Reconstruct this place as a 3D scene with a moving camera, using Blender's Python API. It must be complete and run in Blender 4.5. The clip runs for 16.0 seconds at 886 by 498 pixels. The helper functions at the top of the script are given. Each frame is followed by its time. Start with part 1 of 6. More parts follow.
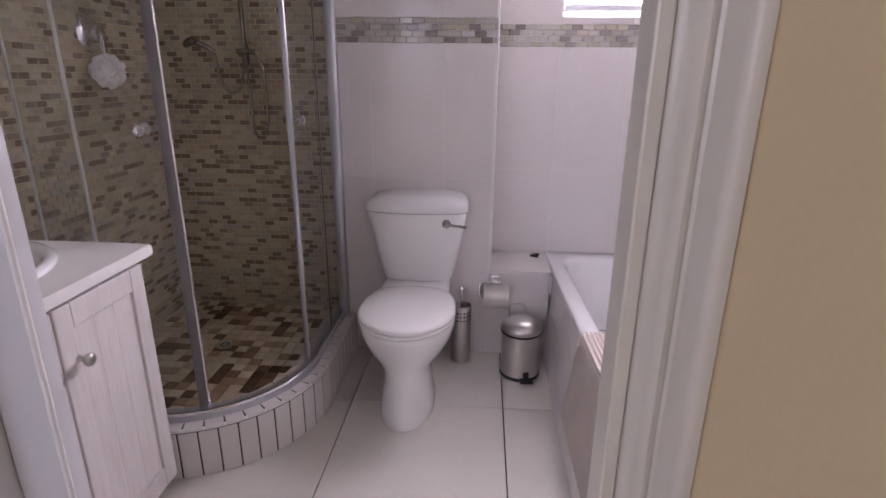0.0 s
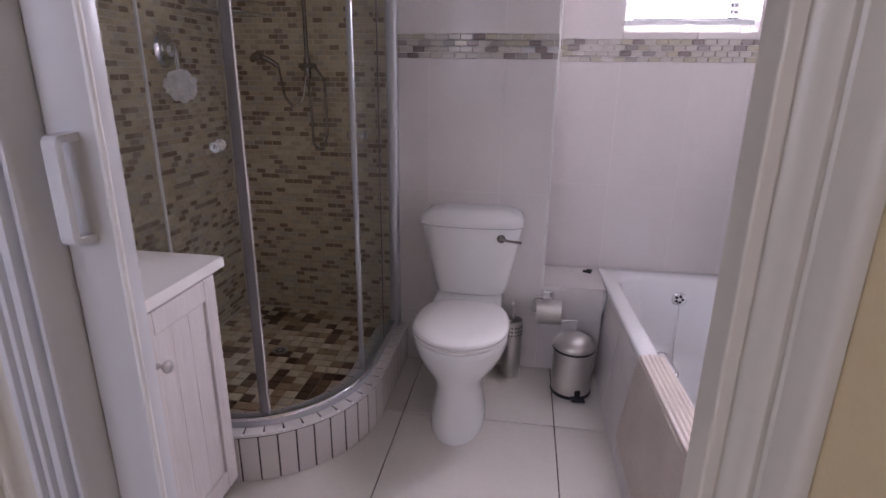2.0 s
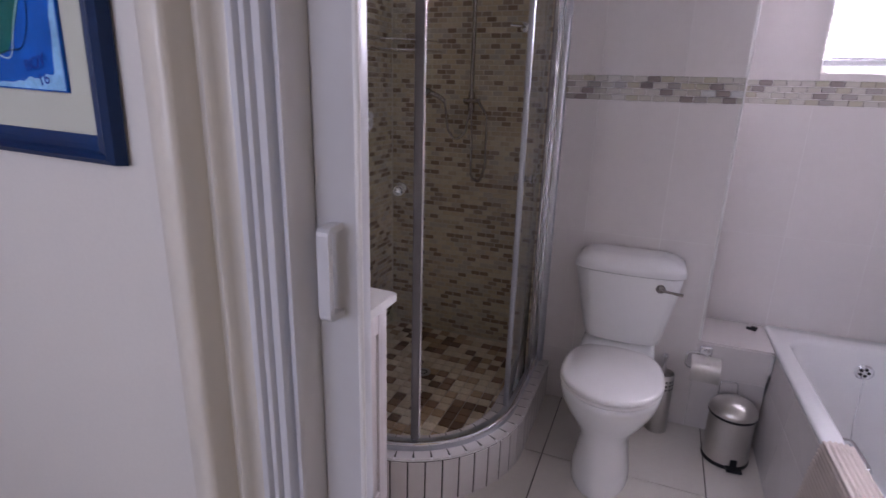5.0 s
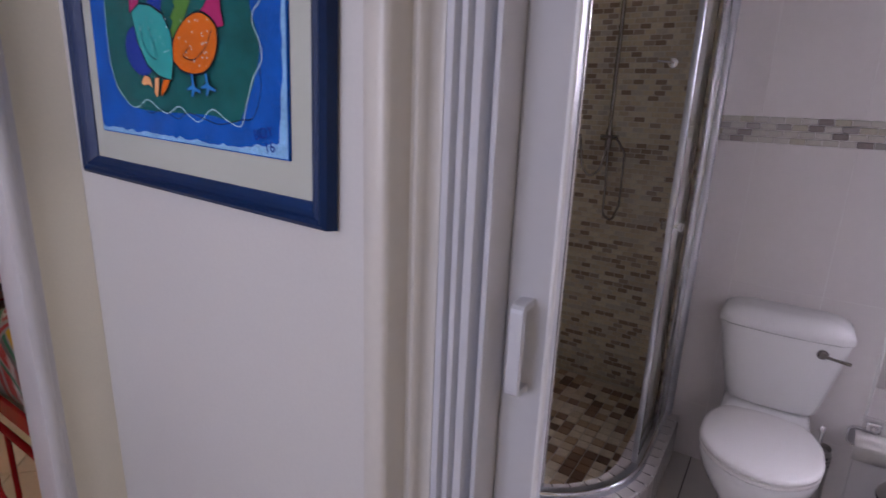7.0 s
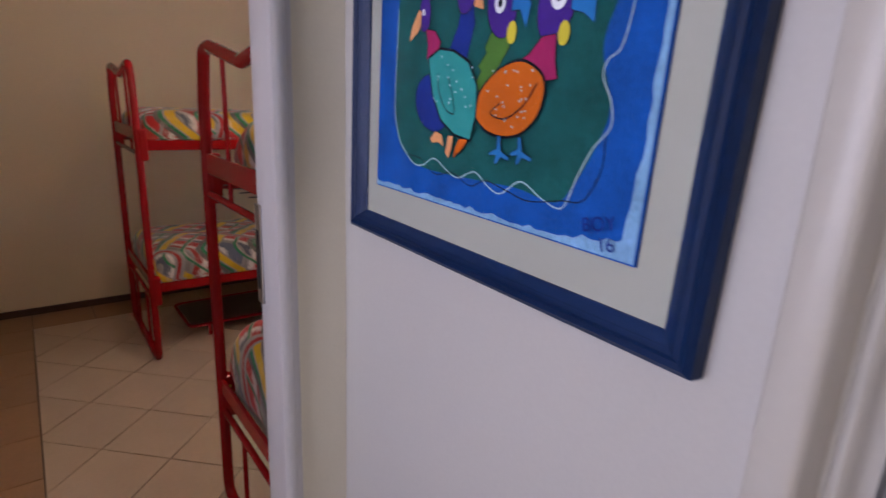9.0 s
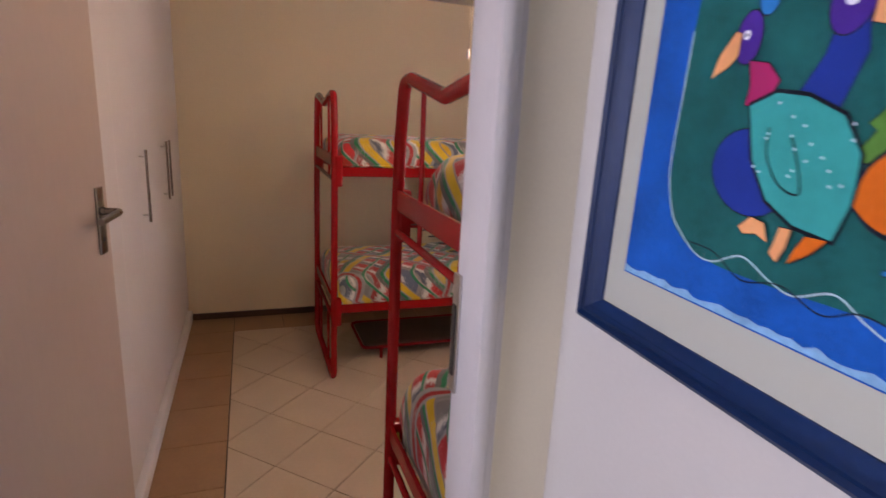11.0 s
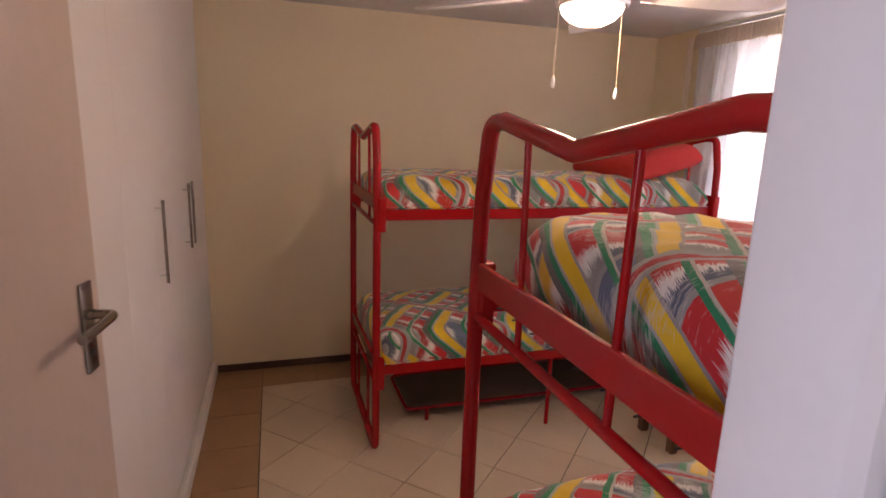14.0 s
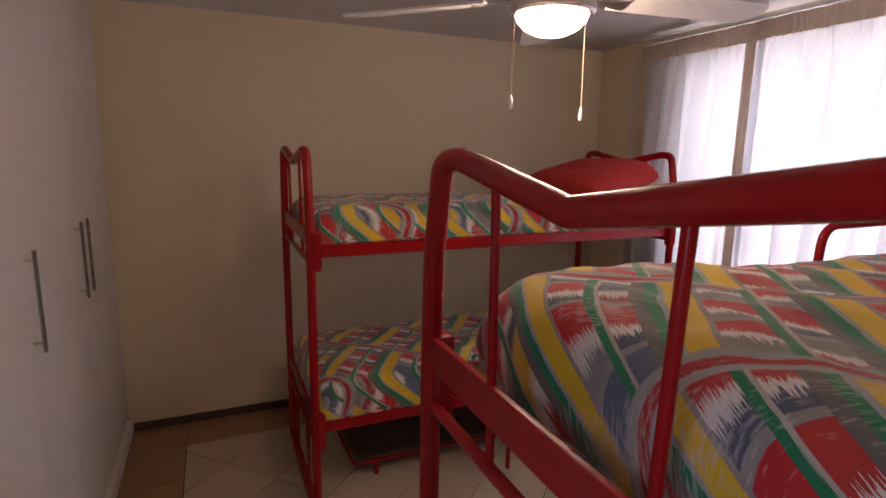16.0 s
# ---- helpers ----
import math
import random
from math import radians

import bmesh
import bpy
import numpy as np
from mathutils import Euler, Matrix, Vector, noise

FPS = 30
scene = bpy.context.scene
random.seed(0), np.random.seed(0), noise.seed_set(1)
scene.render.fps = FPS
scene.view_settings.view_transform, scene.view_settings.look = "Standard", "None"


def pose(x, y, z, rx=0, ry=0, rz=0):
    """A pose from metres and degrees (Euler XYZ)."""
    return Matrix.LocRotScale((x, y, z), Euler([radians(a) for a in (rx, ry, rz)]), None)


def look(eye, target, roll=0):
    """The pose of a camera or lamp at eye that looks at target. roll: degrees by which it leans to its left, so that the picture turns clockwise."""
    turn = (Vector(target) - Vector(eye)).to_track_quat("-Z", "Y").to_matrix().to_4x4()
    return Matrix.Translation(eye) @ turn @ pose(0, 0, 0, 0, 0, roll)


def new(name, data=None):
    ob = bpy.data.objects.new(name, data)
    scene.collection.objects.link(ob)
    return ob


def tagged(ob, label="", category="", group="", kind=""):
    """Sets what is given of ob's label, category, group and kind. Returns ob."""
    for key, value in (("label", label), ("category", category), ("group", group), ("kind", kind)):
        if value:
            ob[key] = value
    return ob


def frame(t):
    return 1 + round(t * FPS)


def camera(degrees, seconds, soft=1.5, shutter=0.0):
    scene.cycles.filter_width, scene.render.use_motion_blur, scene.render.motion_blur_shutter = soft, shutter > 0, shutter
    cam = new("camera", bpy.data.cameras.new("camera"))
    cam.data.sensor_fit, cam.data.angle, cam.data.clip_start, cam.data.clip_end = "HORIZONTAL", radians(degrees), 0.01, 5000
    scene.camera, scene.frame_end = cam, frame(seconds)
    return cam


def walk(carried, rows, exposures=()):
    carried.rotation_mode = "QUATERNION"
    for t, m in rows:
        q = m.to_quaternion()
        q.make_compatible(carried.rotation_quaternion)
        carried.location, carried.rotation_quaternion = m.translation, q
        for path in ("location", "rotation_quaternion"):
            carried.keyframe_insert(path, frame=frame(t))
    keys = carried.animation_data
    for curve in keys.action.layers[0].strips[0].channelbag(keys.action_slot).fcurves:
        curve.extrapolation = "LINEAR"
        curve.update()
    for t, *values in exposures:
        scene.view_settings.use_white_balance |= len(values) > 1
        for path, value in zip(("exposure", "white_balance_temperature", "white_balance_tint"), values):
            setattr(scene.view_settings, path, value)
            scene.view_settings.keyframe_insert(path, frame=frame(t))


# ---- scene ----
cam = camera(78.7, 16.0, shutter=0.5)
PATH = [
    (0, (0.64, 0.546, 1.246), (0.505, 2.444, 0.63), 0.5),
    (0.5, (0.63, 0.552, 1.259), (0.466, 2.447, 0.641), 0.5),
    (1, (0.611, 0.553, 1.262), (0.417, 2.448, 0.653), 0.4),
    (1.5, (0.596, 0.549, 1.27), (0.363, 2.442, 0.667), 0.5),
    (2, (0.574, 0.541, 1.286), (0.298, 2.429, 0.684), 0.7),
    (2.5, (0.556, 0.538, 1.304), (0.225, 2.417, 0.703), 0.7),
    (3, (0.535, 0.54, 1.321), (0.143, 2.408, 0.724), 0.8),
    (5.5, (0.404, 0.51, 1.42), (-0.383, 2.258, 0.851), 1.8),
    (6, (0.374, 0.502, 1.438), (-0.501, 2.212, 0.881), 2.0),
    (6.5, (0.341, 0.494, 1.452), (-0.615, 2.164, 0.908), 2.1),
    (7, (0.306, 0.487, 1.469), (-0.729, 2.114, 0.94), 2.2),
    (7.5, (0.248, 0.48, 1.485), (-0.881, 2.048, 0.967), 2.3),
    (8, (0.167, 0.48, 1.508), (-1.067, 1.965, 0.986), 2.7),
    (8.5, (0.077, 0.523, 1.517), (-1.318, 1.858, 0.996), 2.5),
    (9, (0.001, 0.54, 1.529), (-1.523, 1.728, 1.013), 2.6),
    (9.5, (-0.055, 0.568, 1.54), (-1.692, 1.598, 1.03), 2.8),
    (10, (-0.106, 0.601, 1.549), (-1.829, 1.488, 1.053), 2.9),
    (12.5, (-0.529, 0.507, 1.594), (-2.406, 1.036, 1.149), 2.7),
    (13, (-0.585, 0.494, 1.608), (-2.464, 1.026, 1.174), 2.4),
    (13.5, (-0.652, 0.522, 1.624), (-2.529, 1.069, 1.2), 2.1),
    (14, (-0.730, 0.556, 1.634), (-2.596, 1.146, 1.223), 1.9),
    (14.5, (-0.811, 0.595, 1.647), (-2.664, 1.234, 1.25), 1.7),
    (15, (-0.875, 0.625, 1.66), (-2.716, 1.305, 1.275), 1.5),
    (15.5, (-0.941, 0.636, 1.668), (-2.767, 1.359, 1.292), 1.1),
    (16, (-1.016, 0.655, 1.683), (-2.822, 1.432, 1.318), 0.9),
]
EXPOSURES = [
    (0.0, 0.18, 6700, 29), (3.0, -0.08, 6450, 29), (5.5, -0.10, 6350, 29), (7.5, -0.06, 6350, 29), (9.5, 0.12, 6500, 30), (10.0, 0.28, 6600, 30),
    (12.5, 0.43, 6650, 31), (14.0, 0.42, 6700, 31), (15.0, 0.10, 6550, 31), (16.0, -0.28, 6300, 30),
]
walk(cam, [(t, look(eye, target, roll)) for t, eye, target, roll in PATH], EXPOSURES)


# ---- light ----
world = bpy.data.worlds.new("sky")
scene.world = world
world.use_nodes = True
wn = world.node_tree.nodes
sky = wn.new("ShaderNodeTexSky")
sky.sky_type = "NISHITA"
sky.sun_disc = False
sky.sun_elevation = radians(48)
sky.sun_rotation = radians(282)
world.node_tree.links.new(sky.outputs[0], wn["Background"].inputs[0])
wn["Background"].inputs[1].default_value = 0.10


def lamp(name, kind, m, energy, colour, size=(0.1, 0.1)):
    data = bpy.data.lights.new(name, kind)
    data.energy, data.color = energy, colour
    if kind == "AREA":
        data.shape, data.size, data.size_y = "RECTANGLE", size[0], size[1]
    elif kind == "POINT":
        data.shadow_soft_size = size[0]
    elif kind == "SUN":
        data.angle = radians(0.5)
    ob = new(name, data)
    ob.matrix_world = m
    return ob


lamp("sun", "SUN", look((-7, 1.5, 8), (0, 0, 0)), 3.0, (1.0, 0.95, 0.88))
lamp("bathroom_daylight", "AREA", look((1.24, 3.30, 1.78), (1.0, 1.6, 0.9)), 71.0, (0.86, 0.90, 1.0), (0.54, 0.6))
lamp("bedroom_daylight", "AREA", look((-2.36, 3.60, 1.5), (-2.36, 0.5, 1.3)), 64.0, (1.0, 0.95, 0.90), (2.3, 1.3))
# fill lamp for the passage, in an added window that is out of view
lamp("passage_daylight_fill", "AREA", look((-0.44, -0.64, 1.62), (-0.48, 1.0, 1.40)), 10.3, (0.76, 0.84, 1.0), (0.84, 0.90))
lamp("fan_bulb", "POINT", pose(-2.255, 1.48, 1.945), 14.0, (1.0, 0.76, 0.48), (0.10,))


# ---- materials ----
def node_mat(name):
    m = bpy.data.materials.new(name)
    m.use_nodes = True
    t = m.node_tree
    return m, t, t.nodes["Principled BSDF"]


def wire(t, a, b):
    t.links.new(a, b)


def ramp(t, fac, stops, constant=False):
    r = t.nodes.new("ShaderNodeValToRGB")
    r.color_ramp.interpolation = "CONSTANT" if constant else "LINEAR"
    els = r.color_ramp.elements
    while len(els) < len(stops):
        els.new(0.5)
    for e, (p, c) in zip(els, stops):
        e.position, e.color = p, (*c, 1)
    wire(t, fac, r.inputs[0])
    return r.outputs[0]


def maths(t, op, a, b=None, c=None):
    n = t.nodes.new("ShaderNodeMath")
    n.operation = op
    for i, v in enumerate((a, b, c)):
        if v is None:
            continue
        if isinstance(v, (int, float)):
            n.inputs[i].default_value = v
        else:
            wire(t, v, n.inputs[i])
    return n.outputs[0]


def noise_tex(t, scale, detail=4.0, coord="Object", stretch=None):
    co = t.nodes.new("ShaderNodeTexCoord")
    n = t.nodes.new("ShaderNodeTexNoise")
    n.inputs["Scale"].default_value = scale
    n.inputs["Detail"].default_value = detail
    src = co.outputs[coord]
    if stretch:
        mp = t.nodes.new("ShaderNodeMapping")
        mp.inputs["Scale"].default_value = stretch
        wire(t, src, mp.inputs[0])
        src = mp.outputs[0]
    wire(t, src, n.inputs["Vector"])
    return n.outputs["Fac"]


def mix_col(t, fac, a, b):
    n = t.nodes.new("ShaderNodeMix")
    n.data_type = "RGBA"
    if isinstance(fac, (int, float)):
        n.inputs[0].default_value = fac
    else:
        wire(t, fac, n.inputs[0])
    for i, v in ((6, a), (7, b)):
        if isinstance(v, tuple):
            n.inputs[i].default_value = (*v, 1)
        else:
            wire(t, v, n.inputs[i])
    return n.outputs[2]


def bump(t, bsdf, height, strength, distance=0.002):
    b = t.nodes.new("ShaderNodeBump")
    b.inputs["Strength"].default_value = strength
    b.inputs["Distance"].default_value = distance
    wire(t, height, b.inputs["Height"])
    wire(t, b.outputs[0], bsdf.inputs["Normal"])


def surface(name, col, rough=0.5, metal=0.0, vary=0.08, big=3.0, fine=120.0, relief=0.1, random=0.0, stretch=None, coat=0.0):
    """A painted, glazed or metal surface: large blotches, fine grain in colour, gloss and relief."""
    m, t, b = node_mat(name)
    lo = tuple(c * (1 - vary) for c in col)
    hi = tuple(min(1.0, c * (1 + vary * 0.6)) for c in col)
    n1 = noise_tex(t, big, 3.0, stretch=stretch)
    n2 = noise_tex(t, fine, 3.0, stretch=stretch)
    f = maths(t, "MULTIPLY_ADD", n2, 0.35, maths(t, "MULTIPLY", n1, 0.65))
    c = ramp(t, f, [(0.3, lo), (0.7, hi)])
    if random:
        oi = t.nodes.new("ShaderNodeObjectInfo")
        v = maths(t, "MULTIPLY_ADD", oi.outputs["Random"], random, 1 - random / 2)
        h = t.nodes.new("ShaderNodeHueSaturation")
        wire(t, v, h.inputs["Value"])
        wire(t, c, h.inputs["Color"])
        c = h.outputs[0]
    wire(t, c, b.inputs["Base Color"])
    b.inputs["Metallic"].default_value = metal
    wire(t, maths(t, "MULTIPLY_ADD", f, 0.25 * rough, rough * 0.88), b.inputs["Roughness"])
    b.inputs["Coat Weight"].default_value = coat
    if relief:
        bump(t, b, n2, relief, 0.001)
    return m


def pick_mat(name, stops, rough, island=False, vary=0.25, fine=90.0):
    """Alike pieces whose colours differ from one to the next."""
    m, t, b = node_mat(name)
    if island:
        src = t.nodes.new("ShaderNodeNewGeometry").outputs["Random Per Island"]
    else:
        src = t.nodes.new("ShaderNodeObjectInfo").outputs["Random"]
    c = ramp(t, src, stops, True)
    n = noise_tex(t, fine, 3.0)
    h = t.nodes.new("ShaderNodeHueSaturation")
    wire(t, maths(t, "MULTIPLY_ADD", n, vary * 2, 1 - vary), h.inputs["Value"])
    wire(t, c, h.inputs["Color"])
    wire(t, h.outputs[0], b.inputs["Base Color"])
    b.inputs["Roughness"].default_value = rough
    return m


def glass_mat(name, tint=(0.97, 0.985, 0.98), film=1.0):
    m, t, b = node_mat(name)
    b.inputs["Base Color"].default_value = (*tint, 1)
    b.inputs["Transmission Weight"].default_value = film
    b.inputs["Roughness"].default_value = 0.0
    b.inputs["IOR"].default_value = 1.08
    b.inputs["Specular IOR Level"].default_value = 0.5
    return m


def glow_mat(name, col, strength):
    m, t, b = node_mat(name)
    b.inputs["Base Color"].default_value = (*col, 1)
    b.inputs["Emission Color"].default_value = (*col, 1)
    b.inputs["Emission Strength"].default_value = strength
    return m


M = {}
M["wall_white"] = surface("white_wall_paint", (0.69, 0.665, 0.625), 0.6, vary=0.05, big=1.2, fine=160, relief=0.12)
# same paint as wall_white, lighter and warmer to imitate light on the nib
M["wall_nib_lit"] = surface("warm_white_wall_paint", (0.84, 0.79, 0.64), 0.6, vary=0.05, big=1.2, fine=160, relief=0.12)
M["wall_cream"] = surface("cream_wall_paint", (0.74, 0.60, 0.37), 0.6, vary=0.06, big=1.0, fine=140, relief=0.15)
M["wall_bedroom"] = surface("bedroom_wall_paint", (0.82, 0.71, 0.50), 0.62, vary=0.07, big=0.9, fine=130, relief=0.15)
M["ceiling"] = surface("ceiling_paint", (0.72, 0.70, 0.68), 0.75, vary=0.05, relief=0.15)
M["frame_bright"] = surface("white_door_frame_enamel", (0.66, 0.64, 0.63), 0.32, vary=0.05, big=2.0, fine=60, relief=0.06)
M["frame_white"] = surface("door_frame_enamel", (0.70, 0.66, 0.59), 0.32, vary=0.05, big=2.0, fine=60, relief=0.06)
M["frame_trim"] = surface("white_trim", (0.82, 0.81, 0.80), 0.3, vary=0.03, relief=0.0)
M["door_paint"] = surface("door_enamel", (0.58, 0.47, 0.40), 0.42, vary=0.05, big=1.5, fine=80, relief=0.06, stretch=(1, 1, 0.2))
M["melamine"] = surface("white_melamine", (0.79, 0.76, 0.74), 0.4, vary=0.04, big=1.2, fine=200, relief=0.05)
M["pvc"] = surface("cool_white_pvc", (0.625, 0.63, 0.66), 0.30, vary=0.04, big=2.0, fine=50, relief=0.04)
M["porcelain"] = surface("white_porcelain", (0.88, 0.88, 0.88), 0.10, vary=0.02, relief=0.0, coat=0.5)
M["seat"] = surface("white_seat_plastic", (0.88, 0.86, 0.85), 0.22, vary=0.02, relief=0.0)
M["acrylic"] = surface("white_bath_acrylic", (0.92, 0.92, 0.93), 0.14, vary=0.02, relief=0.0)
M["wall_tile"] = surface("white_glazed_wall_tile", (0.74, 0.70, 0.69), 0.18, vary=0.04, big=2.5, fine=30, relief=0.05, random=0.03)
M["floor_tile"] = surface("polished_cream_floor_tile", (0.70, 0.66, 0.61), 0.16, vary=0.05, big=3.0, fine=60, relief=0.02, random=0.04)
M["grout_light"] = surface("light_grout", (0.62, 0.58, 0.52), 0.85, vary=0.1, fine=300, relief=0.3)
M["grout_white"] = surface("white_tile_grout", (0.82, 0.80, 0.79), 0.8, vary=0.06, fine=300, relief=0.2)
M["grout_dark"] = surface("dark_grout", (0.07, 0.06, 0.055), 0.9, vary=0.2, fine=300, relief=0.3)
M["grout_mosaic"] = surface("mosaic_grout", (0.62, 0.58, 0.47), 0.85, vary=0.12, fine=300, relief=0.3)
M["chrome"] = surface("chrome", (0.78, 0.78, 0.80), 0.10, 1.0, vary=0.04, relief=0.0)
M["steel"] = surface("brushed_steel", (0.58, 0.56, 0.54), 0.30, 1.0, vary=0.08, big=6, fine=200, relief=0.05, stretch=(1, 1, 0.05))
M["aluminium"] = surface("bright_aluminium", (0.56, 0.58, 0.62), 0.32, 1.0, vary=0.05, relief=0.02)
M["grey_profile"] = surface("grey_seal_profile", (0.17, 0.16, 0.165), 0.4, 0.0, vary=0.06, relief=0.0)
M["glass"] = glass_mat("shower_glass", (0.965, 0.98, 0.98), film=1.0)
M["glass"].node_tree.nodes["Principled BSDF"].inputs["IOR"].default_value = 1.018
film = M["glass"].node_tree
wire(film, ramp(film, noise_tex(film, 9.0, 5.0, stretch=(3.0, 3.0, 0.18)), [(0.35, (0.99, 0.99, 0.99)), (0.75, (0.975, 0.975, 0.975))]), film.nodes["Principled BSDF"].inputs["Transmission Weight"])
M["acrylic_clear"] = glass_mat("clear_acrylic", (0.93, 0.95, 0.97), 0.9)
M["acrylic_clear"].node_tree.nodes["Principled BSDF"].inputs["IOR"].default_value = 1.49
M["pane"] = glass_mat("window_glass", (0.97, 0.98, 0.98))
M["red_enamel"] = surface("red_enamel_tube", (0.36, 0.007, 0.009), 0.26, vary=0.12, big=5, fine=120, relief=0.05)
M["red_enamel"].node_tree.nodes["Principled BSDF"].inputs["Specular IOR Level"].default_value = 0.35
M["red_cloth"] = surface("red_pillow_cotton", (0.55, 0.035, 0.03), 0.85, vary=0.12, big=6, fine=350, relief=0.3)
M["dull_chrome"] = surface("tarnished_chrome", (0.30, 0.28, 0.26), 0.24, 1.0, vary=0.15, big=9, fine=120, relief=0.03)
M["black"] = surface("black_plastic", (0.02, 0.02, 0.022), 0.4, vary=0.2, relief=0.05)
# dark colour that stands for the shade under the far bunk
M["bunk_shade"] = surface("under_bunk_shade", (0.15, 0.095, 0.07), 0.9, vary=0.3, fine=300, relief=0.3)
M["skirting"] = surface("dark_wood_skirting", (0.09, 0.05, 0.035), 0.45, vary=0.3, big=5, fine=90, relief=0.2, stretch=(1, 6, 6))
M["wood_leg"] = surface("brown_wood", (0.16, 0.075, 0.04), 0.5, vary=0.3, big=10, fine=90, relief=0.2, stretch=(4, 4, 0.5))
M["frame_blue"] = surface("blue_lacquered_wood", (0.003, 0.022, 0.088), 0.45, vary=0.25, big=5, fine=150, relief=0.05)
M["frame_blue"].node_tree.nodes["Principled BSDF"].inputs["Specular IOR Level"].default_value = 0.25
MOSAIC = [(0, (0.62, 0.53, 0.36)), (0.24, (0.55, 0.46, 0.32)), (0.44, (0.66, 0.59, 0.43)), (0.62, (0.29, 0.215, 0.15)), (0.78, (0.54, 0.49, 0.39)), (0.90, (0.38, 0.305, 0.23))]
M["mosaic"] = pick_mat("glass_mosaic_brick", MOSAIC, 0.16, vary=0.18)
M["mosaic_bulk"] = pick_mat("glass_mosaic_bricks", MOSAIC, 0.16, True, vary=0.18)
M["border_mosaic"] = pick_mat("border_mosaic_brick", [(0, (0.52, 0.49, 0.44)), (0.3, (0.48, 0.44, 0.35)), (0.45, (0.56, 0.53, 0.49)), (0.70, (0.27, 0.23, 0.22)), (0.86, (0.36, 0.33, 0.31)), (0.96, (0.60, 0.60, 0.60))], 0.10, vary=0.15)
M["floor_mosaic"] = pick_mat("shower_floor_mosaic", [(0, (0.74, 0.65, 0.50)), (0.38, (0.48, 0.33, 0.19)), (0.56, (0.16, 0.088, 0.048)), (0.72, (0.66, 0.55, 0.39)), (0.88, (0.28, 0.17, 0.10))], 0.3)
M["floor_mosaic_bulk"] = pick_mat("shower_floor_mosaics", [(0, (0.74, 0.65, 0.50)), (0.38, (0.48, 0.33, 0.19)), (0.56, (0.16, 0.088, 0.048)), (0.72, (0.66, 0.55, 0.39)), (0.88, (0.28, 0.17, 0.10))], 0.3, True)
M["bed_tile"] = surface("cream_ceramic_floor_tile", (0.58, 0.46, 0.33), 0.32, vary=0.08, big=4, fine=60, relief=0.05, random=0.08)
M["orange_tile"] = surface("terracotta_border_tile", (0.38, 0.22, 0.11), 0.38, vary=0.14, big=4, fine=60, relief=0.06, random=0.15)
M["fan_white"] = surface("white_fan_blade", (0.74, 0.74, 0.76), 0.35, vary=0.04, relief=0.03)
M["cord"] = surface("tan_pull_cord", (0.42, 0.34, 0.24), 0.7, vary=0.1, fine=300, relief=0.2)
M["seal"] = glass_mat("clear_plastic_seal", (0.85, 0.87, 0.88), 0.85)
M["seal"].node_tree.nodes["Principled BSDF"].inputs["Roughness"].default_value = 0.5
M["bowl"] = glow_mat("lit_glass_bowl", (1.0, 0.90, 0.70), 9.0)
M["daylight"] = glow_mat("bright_outdoors", (0.92, 0.96, 1.0), 2.0)
M["ticking"] = surface("grey_ticking", (0.52, 0.50, 0.48), 0.9, vary=0.1, fine=300, relief=0.3)
M["dark_frame"] = surface("dark_bronze_window_frame", (0.07, 0.065, 0.07), 0.45, vary=0.15, relief=0.05)
M["grey_paper"] = surface("toilet_paper", (0.70, 0.68, 0.66), 0.9, vary=0.06, fine=250, relief=0.3)
M["mat_cloth"] = surface("ribbed_beige_cotton", (0.62, 0.54, 0.49), 0.9, vary=0.12, big=8, fine=400, relief=0.5)
M["puff"] = surface("white_netting", (0.90, 0.89, 0.88), 0.8, vary=0.06, fine=300, relief=0.3)
M["mount"] = surface("grey_mount_board", (0.41, 0.405, 0.335), 0.8, vary=0.05, fine=250, relief=0.2)


